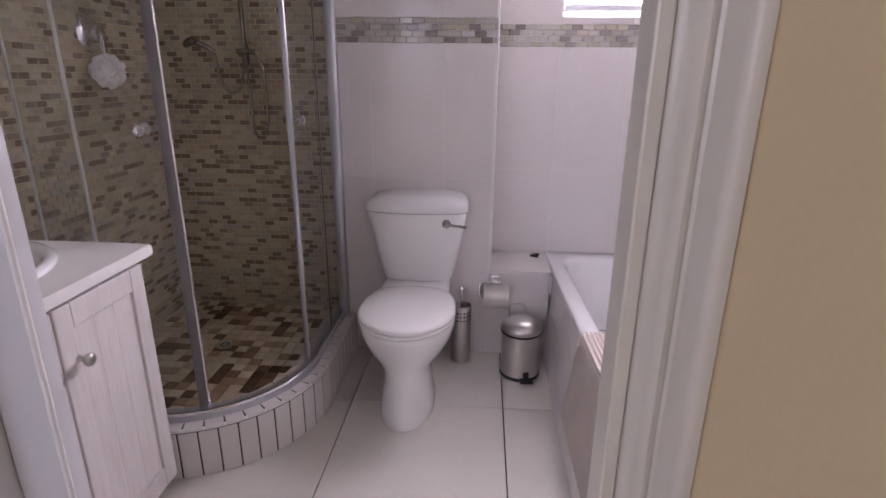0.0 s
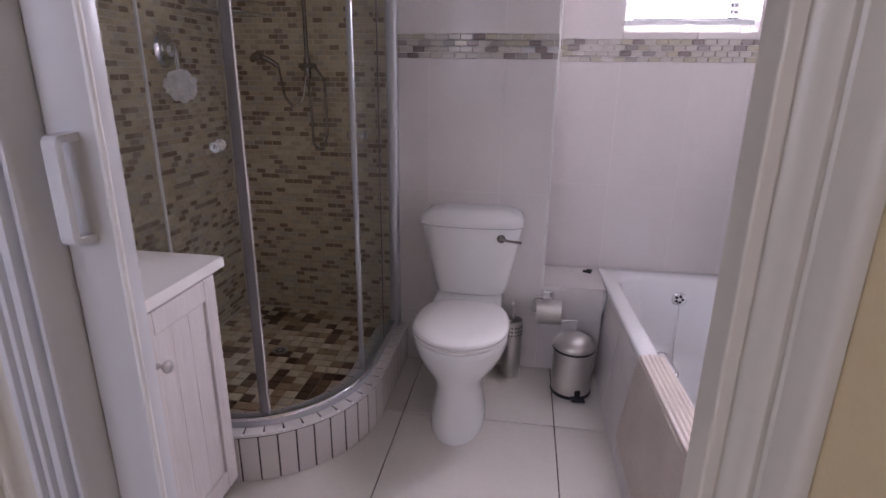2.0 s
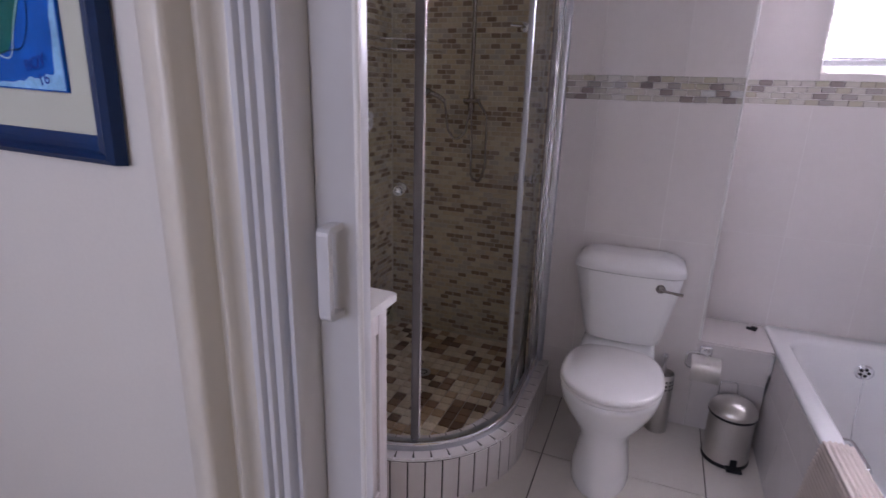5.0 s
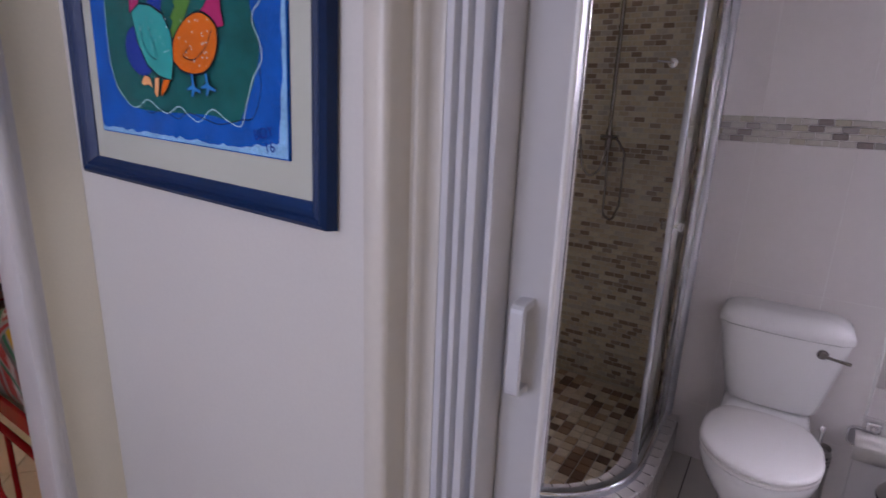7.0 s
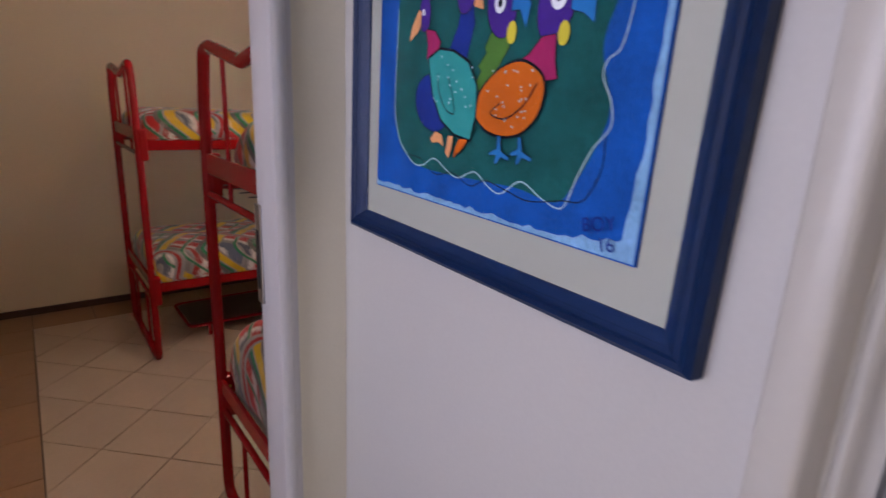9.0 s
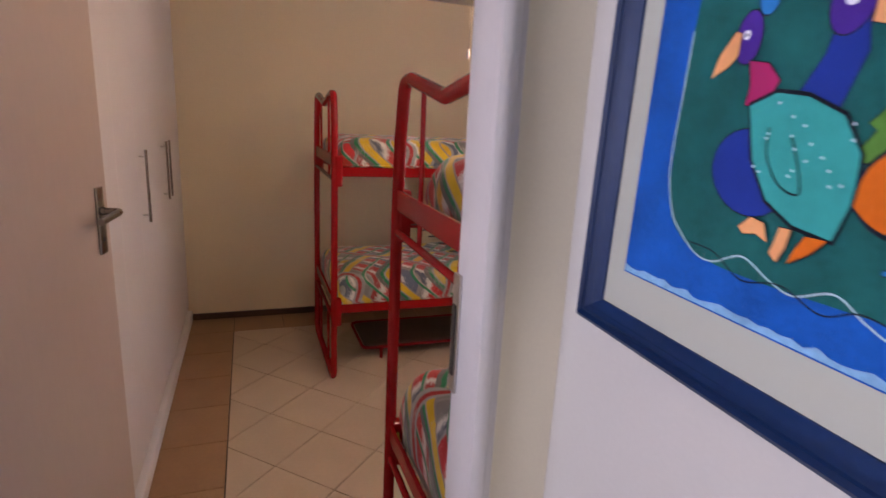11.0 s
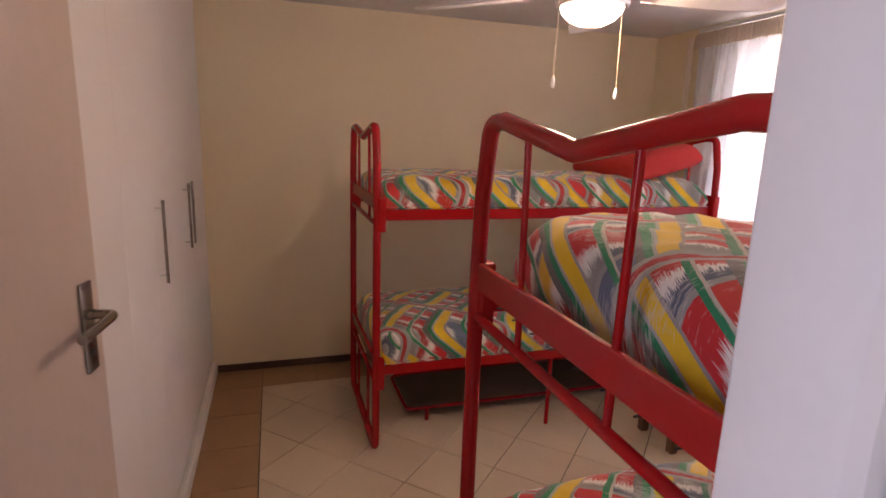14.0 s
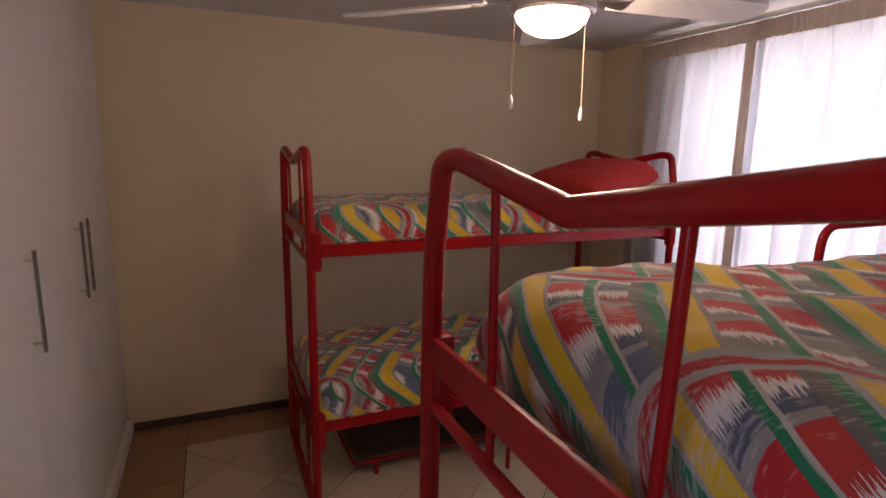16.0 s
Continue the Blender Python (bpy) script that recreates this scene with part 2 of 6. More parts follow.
def duvet_mat():
    m, t, b = node_mat("patchwork_duvet_print")
    co = t.nodes.new("ShaderNodeTexCoord")
    sep = t.nodes.new("ShaderNodeSeparateXYZ")
    wob = t.nodes.new("ShaderNodeTexNoise")
    wob.inputs["Scale"].default_value = 9.0
    mixv = t.nodes.new("ShaderNodeVectorMath")
    mixv.operation = "MULTIPLY_ADD"
    wire(t, co.outputs["Object"], wob.inputs["Vector"])
    wire(t, wob.outputs["Color"], mixv.inputs[0])
    mixv.inputs[1].default_value = (0.006, 0.006, 0.006)
    wire(t, co.outputs["Object"], mixv.inputs[2])
    wire(t, mixv.outputs[0], sep.inputs[0])
    x, y, z = sep.outputs
    xs = maths(t, "ADD", x, maths(t, "MULTIPLY", z, 0.8))
    ys = maths(t, "ADD", y, maths(t, "MULTIPLY", z, 0.6))
    u = maths(t, "ADD", maths(t, "MULTIPLY", xs, 0.79), maths(t, "MULTIPLY", ys, 0.95))
    v = maths(t, "SUBTRACT", maths(t, "MULTIPLY", xs, 0.95), maths(t, "MULTIPLY", ys, 0.79))
    cross = maths(t, "DIVIDE", v, 0.44)
    fc, ic = maths(t, "FRACT", cross), maths(t, "FLOOR", cross)
    pu = maths(t, "DIVIDE", maths(t, "MULTIPLY_ADD", ic, 0.105, u), 0.29)
    fu, iu = maths(t, "FRACT", pu), maths(t, "FLOOR", pu)
    pv = maths(t, "DIVIDE", maths(t, "ADD", v, maths(t, "MULTIPLY", iu, 0.083)), 0.140)
    fv, iv = maths(t, "FRACT", pv), maths(t, "FLOOR", pv)
    bv = t.nodes.new("ShaderNodeCombineXYZ")
    wire(t, maths(t, "MULTIPLY", u, 420.0), bv.inputs[0])
    wire(t, maths(t, "MULTIPLY", v, 16.0), bv.inputs[1])
    bn = t.nodes.new("ShaderNodeTexNoise")
    bn.inputs["Scale"].default_value = 1.0
    bn.inputs["Detail"].default_value = 4.0
    wire(t, bv.outputs[0], bn.inputs["Vector"])
    brush = bn.outputs["Fac"]
    column = maths(t, "GREATER_THAN", fu, 0.72)
    cmb = t.nodes.new("ShaderNodeCombineXYZ")
    wire(t, maths(t, "MULTIPLY_ADD", column, 0.37, iu), cmb.inputs[0])
    wire(t, iv, cmb.inputs[1])
    picks = []
    for k in (0.0, 5.3):
        cell = t.nodes.new("ShaderNodeTexWhiteNoise")
        cell.noise_dimensions = "3D"
        cmb2 = t.nodes.new("ShaderNodeVectorMath")
        cmb2.operation = "ADD"
        cmb2.inputs[1].default_value = (k, k, k)
        wire(t, cmb.outputs[0], cmb2.inputs[0])
        wire(t, cmb2.outputs[0], cell.inputs["Vector"])
        picks.append(cell.outputs["Value"])
    base = ramp(t, picks[0], [(0, (0.54, 0.028, 0.03)), (0.40, (0.12, 0.15, 0.22)), (0.54, (0.52, 0.045, 0.035)), (0.80, (0.64, 0.40, 0.02)), (0.90, (0.24, 0.24, 0.23))], True)
    tail = ramp(t, picks[1], [(0, (0.10, 0.12, 0.17)), (0.35, (0.26, 0.26, 0.25)), (0.7, (0.40, 0.05, 0.045))], True)
    rough_v = maths(t, "MULTIPLY_ADD", maths(t, "SUBTRACT", brush, 0.5), 0.62, fv)
    cells = mix_col(t, maths(t, "GREATER_THAN", rough_v, 0.50), base, (0.74, 0.72, 0.69))
    cells = mix_col(t, maths(t, "GREATER_THAN", rough_v, 0.70), cells, tail)
    cells = mix_col(t, maths(t, "GREATER_THAN", fv, 0.90), cells, (0.30, 0.30, 0.29))
    fw = maths(t, "ADD", fu, maths(t, "MULTIPLY", maths(t, "SUBTRACT", brush, 0.5), 0.055))
    band = ramp(t, fw, [(0, (0.15, 0.145, 0.14)), (0.09, (0.012, 0.22, 0.10)), (0.17, (0.36, 0.38, 0.40)), (0.21, (0.72, 0.48, 0.015)), (0.39, (0.32, 0.28, 0.27)), (0.43, (0.30, 0.30, 0.29)), (0.70, (0.012, 0.22, 0.10)), (0.77, (0.48, 0.45, 0.40))], True)
    isband = maths(t, "MAXIMUM", maths(t, "LESS_THAN", fu, 0.43), maths(t, "COMPARE", fu, 0.755, 0.05))
    col = mix_col(t, isband, cells, band)
    fx = maths(t, "MULTIPLY_ADD", maths(t, "SUBTRACT", brush, 0.5), 0.02, fc)
    strip = ramp(t, fx, [(0, (0.34, 0.34, 0.33)), (0.04, (0.42, 0.03, 0.03)), (0.085, (0.36, 0.36, 0.35))], True)
    col = mix_col(t, maths(t, "LESS_THAN", fc, 0.115), col, strip)
    dv = t.nodes.new("ShaderNodeCombineXYZ")
    wire(t, maths(t, "MULTIPLY", u, 30.0), dv.inputs[0])
    wire(t, maths(t, "MULTIPLY", v, 190.0), dv.inputs[1])
    dn = t.nodes.new("ShaderNodeTexNoise")
    dn.inputs["Scale"].default_value = 1.0
    dn.inputs["Detail"].default_value = 3.0
    wire(t, dv.outputs[0], dn.inputs["Vector"])
    dry = ramp(t, maths(t, "MULTIPLY_ADD", noise_tex(t, 7.0, 2.0), 0.55, maths(t, "MULTIPLY", dn.outputs["Fac"], 0.55)), [(0.60, (0, 0, 0)), (0.70, (0.5, 0.5, 0.5))])
    col = mix_col(t, dry, col, (0.58, 0.56, 0.54))
    fade = t.nodes.new("ShaderNodeHueSaturation")
    wire(t, maths(t, "MULTIPLY_ADD", noise_tex(t, 11.0, 3.0), 0.6, 0.68), fade.inputs["Value"])
    wire(t, col, fade.inputs["Color"])
    wire(t, fade.outputs[0], b.inputs["Base Color"])
    b.inputs["Roughness"].default_value = 0.9
    b.inputs["Sheen Weight"].default_value = 0.35
    b.inputs["Sheen Roughness"].default_value = 0.35
    n = noise_tex(t, 420.0, 2.0)
    n2 = noise_tex(t, 14.0, 4.0)
    bump(t, b, maths(t, "MULTIPLY_ADD", n2, 3.0, n), 0.35, 0.004)
    return m


M["duvet"] = duvet_mat()


def limed_wood():
    m, t, b = node_mat("limewashed_wood")
    g = noise_tex(t, 8.0, 6.0, stretch=(6.0, 6.0, 0.5))
    f = noise_tex(t, 60.0, 4.0, stretch=(4.0, 4.0, 0.25))
    s_ = maths(t, "MULTIPLY_ADD", f, 0.5, maths(t, "MULTIPLY", g, 0.5))
    wire(t, ramp(t, s_, [(0.30, (0.58, 0.52, 0.49)), (0.5, (0.66, 0.61, 0.60)), (0.7, (0.70, 0.67, 0.66))]), b.inputs["Base Color"])
    b.inputs["Roughness"].default_value = 0.5
    bump(t, b, f, 0.1, 0.0006)
    return m


M["limed"] = limed_wood()


def curtain_mat(name, col, thin=0.40):
    m, t, b = node_mat(name)
    out = t.nodes["Material Output"]
    tr = t.nodes.new("ShaderNodeBsdfTranslucent")
    df = t.nodes.new("ShaderNodeBsdfDiffuse")
    mx = t.nodes.new("ShaderNodeMixShader")
    n = noise_tex(t, 300.0, 2.0, stretch=(1, 1, 0.3))
    c = ramp(t, n, [(0.3, tuple(v * 0.88 for v in col)), (0.7, col)])
    for s_ in (tr, df):
        wire(t, c, s_.inputs[0])
    mx.inputs[0].default_value = thin
    wire(t, df.outputs[0], mx.inputs[1])
    wire(t, tr.outputs[0], mx.inputs[2])
    wire(t, mx.outputs[0], out.inputs[0])
    return m


M["hem"] = curtain_mat("beige_curtain_hem", (0.88, 0.79, 0.69), 0.42)
M["curtain"] = curtain_mat("white_curtain_cotton", (0.80, 0.81, 0.84), 0.25)


def flat_mat(name, col, vary=0.2, big=18.0):
    m = surface(name, col, 0.8, vary=vary, big=big, fine=160, relief=0.15)
    m.node_tree.nodes["Principled BSDF"].inputs["Specular IOR Level"].default_value = 0.15
    return m


INK = {"blue": (0.002, 0.080, 0.36), "pale": (0.20, 0.40, 0.62), "green": (0.004, 0.095, 0.088), "teal": (0.015, 0.28, 0.26), "orange": (0.60, 0.12, 0.006), "purple": (0.06, 0.02, 0.22), "crimson": (0.36, 0.02, 0.10), "leaf": (0.07, 0.19, 0.03), "navy": (0.01, 0.03, 0.22), "white": (0.75, 0.76, 0.78), "yellow": (0.60, 0.50, 0.04), "peach": (0.70, 0.30, 0.12), "sea": (0.01, 0.16, 0.42), "black": (0.01, 0.012, 0.02), "chalk": (0.42, 0.54, 0.57)}
INK = {k: flat_mat("paint_" + k, c, 0.42 if k in ("blue", "green", "pale") else 0.18) for k, c in INK.items()}



# ---- mesh helpers ----
def part(name, bm, material, parent=None, label=""):
    me = bpy.data.meshes.new(name)
    bm.normal_update()
    bm.to_mesh(me)
    bm.free()
    me.materials.append(material)
    ob = new(name, me)
    if parent is not None:
        ob.parent = parent
    if label:
        ob["label"] = label
    return ob


def smooth(ob, angle=40):
    me = ob.data
    me.polygons.foreach_set("use_smooth", [True] * len(me.polygons))
    me.set_sharp_from_angle(angle=radians(angle))
    return ob


def empty(name, at, label, category, group="", kind=""):
    ob = new(name)
    ob.location = at
    ob.empty_display_size = 0.05
    return tagged(ob, label, category, group, kind)


def box(bm, x0, x1, y0, y1, z0, z1, bev=0.0, seg=2):
    m = Matrix.Translation(((x0 + x1) / 2, (y0 + y1) / 2, (z0 + z1) / 2)) @ Matrix.Diagonal((x1 - x0, y1 - y0, z1 - z0, 1))
    vs = bmesh.ops.create_cube(bm, size=1, matrix=m)["verts"]
    if bev:
        es = list({e for v in vs for e in v.link_edges})
        bmesh.ops.bevel(bm, geom=es, offset=bev, segments=seg, affect="EDGES", profile=0.5)


def boxes(*rows, bev=0.0):
    bm = bmesh.new()
    for r in rows:
        box(bm, *r, bev=bev)
    return bm


def rounded(path, r, n=5, closed=False):
    """A polyline with its corners rounded by the radius r."""
    pts = [Vector(p) for p in path]
    out = []
    k = len(pts)
    for i, p in enumerate(pts):
        if not closed and i in (0, k - 1):
            out.append(p)
            continue
        a, b = pts[i - 1], pts[(i + 1) % k]
        da, db = (a - p), (b - p)
        ang = da.angle(db)
        cut = min(r / math.tan(ang / 2), da.length * 0.48, db.length * 0.48)
        p0, p1 = p + da.normalized() * cut, p + db.normalized() * cut
        for j in range(n + 1):
            u = j / n
            out.append(p0 * (1 - u) ** 2 + p * 2 * u * (1 - u) + p1 * u * u)
    return out


def tube(bm, pts, r, n=10, closed=False):
    pts = [Vector(p) for p in pts]
    k = len(pts)
    rings, nrm = [], None
    for i, p in enumerate(pts):
        a = pts[i - 1] if (closed or i) else p
        b = pts[(i + 1) % k] if (closed or i < k - 1) else p
        t = (b - a).normalized()
        if nrm is None:
            nrm = t.orthogonal().normalized()
        nrm = (nrm - t * nrm.dot(t)).normalized()
        bi = t.cross(nrm)
        rr = r[i] if isinstance(r, (list, tuple)) else r
        rings.append([bm.verts.new(p + (nrm * math.cos(2 * math.pi * j / n) + bi * math.sin(2 * math.pi * j / n)) * rr) for j in range(n)])
    last = k if closed else k - 1
    for i in range(last):
        a, b = rings[i], rings[(i + 1) % k]
        shift = 0
        if closed and i == k - 1:
            shift = min(range(n), key=lambda s: (a[0].co - b[s].co).length)
        for j in range(n):
            bm.faces.new((a[j], a[(j + 1) % n], b[(j + 1 + shift) % n], b[(j + shift) % n]))
    if not closed:
        bm.faces.new(rings[0][::-1])
        bm.faces.new(rings[-1])


def lathe(bm, profile, at=(0, 0, 0), n=28, sx=1.0, sy=1.0, m=None):
    """Turn (radius, height) rows about the vertical."""
    rings = []
    for r, z in profile:
        if r < 1e-5:
            v = bm.verts.new((0, 0, z))
            rings.append([v])
        else:
            rings.append([bm.verts.new((r * sx * math.cos(2 * math.pi * j / n), r * sy * math.sin(2 * math.pi * j / n), z)) for j in range(n)])
    for a, b in zip(rings, rings[1:]):
        for j in range(n):
            q = [a[j % len(a)], a[(j + 1) % len(a)], b[(j + 1) % len(b)], b[j % len(b)]]
            q = list(dict.fromkeys(q))
            if len(q) > 2:
                bm.faces.new(q)
    mm = m if m is not None else Matrix.Translation(at)
    bmesh.ops.transform(bm, matrix=mm, verts=[v for ring in rings for v in ring])


def loft(bm, sections, cap=True):
    """Join rings of equal count; each ring is a list of points."""
    rings = [[bm.verts.new(p) for p in s] for s in sections]
    n = len(rings[0])
    for a, b in zip(rings, rings[1:]):
        for j in range(n):
            bm.faces.new((a[j], a[(j + 1) % n], b[(j + 1) % n], b[j]))
    if cap:
        bm.faces.new(rings[0][::-1])
        bm.faces.new(rings[-1])


def prism(bm, outline, z0, z1, m=None):
    lo = [bm.verts.new((x, y, z0)) for x, y in outline]
    hi = [bm.verts.new((x, y, z1)) for x, y in outline]
    n = len(lo)
    bm.faces.new(lo[::-1])
    bm.faces.new(hi)
    for j in range(n):
        bm.faces.new((lo[j], lo[(j + 1) % n], hi[(j + 1) % n], hi[j]))
    if m is not None:
        bmesh.ops.transform(bm, matrix=m, verts=lo + hi)


PIECES = {}


def piece(name, size, material, parent, at, turn=(0, 0, 0), bev=0.002):
    """One of many alike pieces, sharing its mesh with those of its size."""
    key = (name, tuple(round(s, 4) for s in size), material.name)
    if key not in PIECES:
        bm = bmesh.new()
        x, y, z = (s / 2 for s in size)
        box(bm, -x, x, -y, y, -z, z, bev=bev, seg=1)
        me = bpy.data.meshes.new(name)
        bm.to_mesh(me)
        bm.free()
        me.materials.append(material)
        PIECES[key] = me
    ob = new(name, PIECES[key])
    ob.parent = parent
    ob.matrix_basis = pose(*at, *turn)
    return ob


# ---- structure ----
CEIL = 2.42
S = "structure"


def wall(name, bm, material, label):
    return tagged(part(name, bm, material), label, "wall", kind=S)


wall_picture = wall("wall_picture", boxes((-0.945, -0.159, 1.03, 1.15, 0, CEIL), (-0.159, -0.119, 1.105, 1.15, 0, 2.09), (0.848, 0.866, 1.105, 1.15, 0, 2.09), (0.866, 1.76, 1.03, 1.15, 0, CEIL), (-0.159, 0.866, 1.03, 1.15, 2.09, CEIL)), M["wall_white"], "plain white painted passage wall with a doorway")
wall_bedroom_door = wall("wall_bedroom_door", boxes((-1.025, -0.945, -0.72, 0.01, 0, CEIL), (-1.025, -0.945, 0.925, 1.03, 0, CEIL), (-1.06, -0.945, 1.03, 3.54, 0, CEIL), (-1.025, -0.945, 0.01, 0.925, 2.09, CEIL)), M["wall_nib_lit"], "white painted wall with the bedroom doorway")
wall_passage_end = wall("wall_passage_end", boxes((0.866, 1.0, -0.72, 1.03, 0, CEIL)), M["wall_cream"], "cream painted wall closing the passage")
# the opening is added to let the passage fill lamp in
wall_passage_back = wall("wall_passage_back", boxes((-0.945, -0.90, -0.72, -0.6, 0, CEIL), (0.0, 0.866, -0.72, -0.6, 0, CEIL), (-0.90, 0.0, -0.72, -0.6, 0, 0.85), (-0.90, 0.0, -0.72, -0.6, 2.1, CEIL)), M["wall_white"], "white painted passage wall with a window")
wall_bathroom_window = wall("wall_bathroom_window", boxes((-0.945, 0.97, 3.128, 3.27, 0, CEIL), (1.51, 1.76, 3.128, 3.27, 0, CEIL), (0.97, 1.51, 3.128, 3.27, 0, 1.485), (0.97, 1.51, 3.128, 3.27, 2.06, CEIL)), M["grout_white"], "white tiled bathroom wall with a small window")
wall_bathroom_bath = wall("wall_bathroom_bath", boxes((1.648, 1.76, 1.15, 3.128, 0, CEIL)), M["grout_white"], "white tiled wall beside the bath")
wall_shower = wall("wall_shower", boxes((-0.945, -0.8938, 1.15, 3.128, 0, CEIL)), M["grout_mosaic"], "wall with brown and green glass mosaic")
wall_toilet = wall("wall_toilet", boxes((0.0338, 0.682, 2.838, 3.128, 0, CEIL)), M["grout_white"], "boxed-out white tiled wall behind the toilet")
bath_ledge = wall("bath_ledge", boxes((0.682, 0.952, 2.838, 3.128, 0, 0.402), (0.952, 0.968, 2.838, 3.128, 0.30, 0.390)), M["grout_white"], "low white tiled ledge beside the bath")
wall_bedroom_far = wall("wall_bedroom_far", boxes((-4.53, -4.41, -0.6, 3.54, 0, CEIL)), M["wall_bedroom"], "plain cream painted bedroom wall")
wall_bedroom_window = wall("wall_bedroom_window", boxes((-4.41, -3.52, 3.42, 3.54, 0, CEIL), (-1.15, -1.03, 3.42, 3.54, 0, CEIL), (-3.52, -1.15, 3.42, 3.54, 0, 0.85), (-3.52, -1.15, 3.42, 3.54, 2.22, CEIL)), M["wall_bedroom"], "cream painted bedroom wall with a wide window")
wall_bedroom_back = wall("wall_bedroom_back", boxes((-4.41, -1.03, -0.72, -0.6, 0, CEIL)), M["wall_bedroom"], "cream painted wall behind the cupboards")
floor = tagged(part("floor", boxes((-4.62, 1.76, -0.72, 3.54, -0.15, -0.008)), M["grout_dark"]), "concrete floor with dark tile grout", "floor", kind=S)
ceiling = tagged(part("ceiling", boxes((-4.62, 1.76, -0.72, 3.54, CEIL, CEIL + 0.12)), M["ceiling"]), "smooth white painted ceiling", "ceiling", kind=S)
ground = tagged(part("ground", boxes((-200, 200, -200, 200, -0.4, -0.16)), M["grout_light"]), "pale paved ground outside", "ground", kind=S)


# flat outer face, a deep rebate, a round bead and a second rebate
REBATED = [(0.081, -0.0085), (0.081, 0.000), (0.078, 0.004), (0.048, 0.006), (0.042, 0.003), (0.039, -0.004), (0.035, -0.038), (0.031, -0.040), (0.028, -0.036), (0.022, -0.034), (0.017, -0.038), (0.015, -0.046), (0.009, -0.056), (0.000, -0.058), (0.000, -0.080), (0.081, -0.080)]


def steel_frame(name, axis, at, lo, hi, front, back, label, head=2.05, w=0.04, lip=0.036, deep=False):
    """A pressed steel door frame: lining through the wall, rounded architrave both sides, stop bead."""
    paint = M["frame_white" if deep else "frame_bright"]
    th = empty(name, (0, 0, 0), label, "door frame", kind=S)

    def bx(bm, u0, u1, v0, v1, z0, z1, b):
        if axis == "x":
            box(bm, u0, u1, v0, v1, z0, z1, b, 3)
        else:
            box(bm, v0, v1, u0, u1, z0, z1, b, 3)
    mid, fs = (front + back) / 2, (1 if back > front else -1)
    for side, s in (("jamb", -1), ("jamb", 1)):
        e = lo if s < 0 else hi
        bm = bmesh.new()
        o0, o1 = sorted((e, e + s * w))
        bx(bm, o0, o1, *((front + 0.0815, back) if deep else (min(front, back), max(front, back))), 0, head + w, 0.006)
        prof = REBATED if deep else [(-0.002, -0.004), (-0.002, 0.010), (0.004, 0.014), (0.016, 0.015), (0.024, 0.010), (0.028, 0.000), (0.034, -0.012), (0.044, -0.020), (0.079, -0.022), (0.079, -0.028), (0.040, -0.028), (0.036, -0.004)]
        ring = [(e + s * (min(u, 0.0575) if deep and s > 0 else u), front - fs * q) for u, q in prof]
        loft(bm, [[((u, v, z) if axis == "x" else (v, u, z)) for u, v in ring] for z in (0.0, head + w)])
        bmesh.ops.recalc_face_normals(bm, faces=bm.faces)
        smooth(part(side, bm, paint, th), 50)
    bm = bmesh.new()
    bx(bm, lo - w - lip, hi + w + lip, *sorted((front - fs * 0.012, front)), head + w + 0.001, head + w + 0.03, 0.006)
    bx(bm, lo, hi, min(front, back), max(front, back), head, head + w, 0.004)
    smooth(part("lintel", bm, paint, th), 50)
    return th
bathroom_door_frame = steel_frame("door_frame_bathroom", "x", 1.03, -0.078, 0.807, 1.02, 1.165, "white enamelled steel frame of the bathroom doorway", deep=True)
bedroom_door_frame = steel_frame("door_frame_bedroom", "y", -0.945, 0.05, 0.885, -0.935, -1.035, "white enamelled steel frame of the bedroom doorway")


# ---- bunk beds ----


def cushion(bm, x0, x1, y0, y1, z0, z1, seed, nx=22, ny=44, power=4.0, wrinkle=0.010, ends=5.0):
    """A soft slab: superellipse edges, wrinkled top, hanging hem."""
    cx, cy, hx, hy = (x0 + x1) / 2, (y0 + y1) / 2, (x1 - x0) / 2, (y1 - y0) / 2
    for side in (1, -1):
        rows = []
        for j in range(ny + 1):
            row = []
            for i in range(nx + 1):
                a, b = -1 + 2 * i / nx, -1 + 2 * j / ny
                a, b = math.sin(a * math.pi / 2), math.sin(b * math.pi / 2)
                fall = (1 - abs(a) ** (power * 2.2)) * (1 - abs(b) ** (power * ends))
                h = max(0.0, fall) ** 0.36
                px, py = cx + hx * a, cy + hy * b
                w = noise.noise(Vector((px * 5 + seed, py * 5, seed))) * wrinkle + noise.noise(Vector((px * 16, py * 16 + seed, seed))) * wrinkle * 0.5
                zm = z0 + (z1 - z0) * 0.35
                z = zm + (z1 - zm) * h + w * h if side > 0 else zm - (zm - z0) * h
                k = noise.noise(Vector((px * 7, py * 7, seed + 9))) * wrinkle * 1.2
                px += k * abs(a) ** 3
                py += k * abs(b) ** 3
                row.append(bm.verts.new((px, py, z)))
            rows.append(row)
        for j in range(ny):
            for i in range(nx):
                q = (rows[j][i], rows[j][i + 1], rows[j + 1][i + 1], rows[j + 1][i])
                bm.faces.new(q if side > 0 else q[::-1])
    bmesh.ops.remove_doubles(bm, verts=bm.verts, dist=0.0008)


R_TUBE = 0.0195


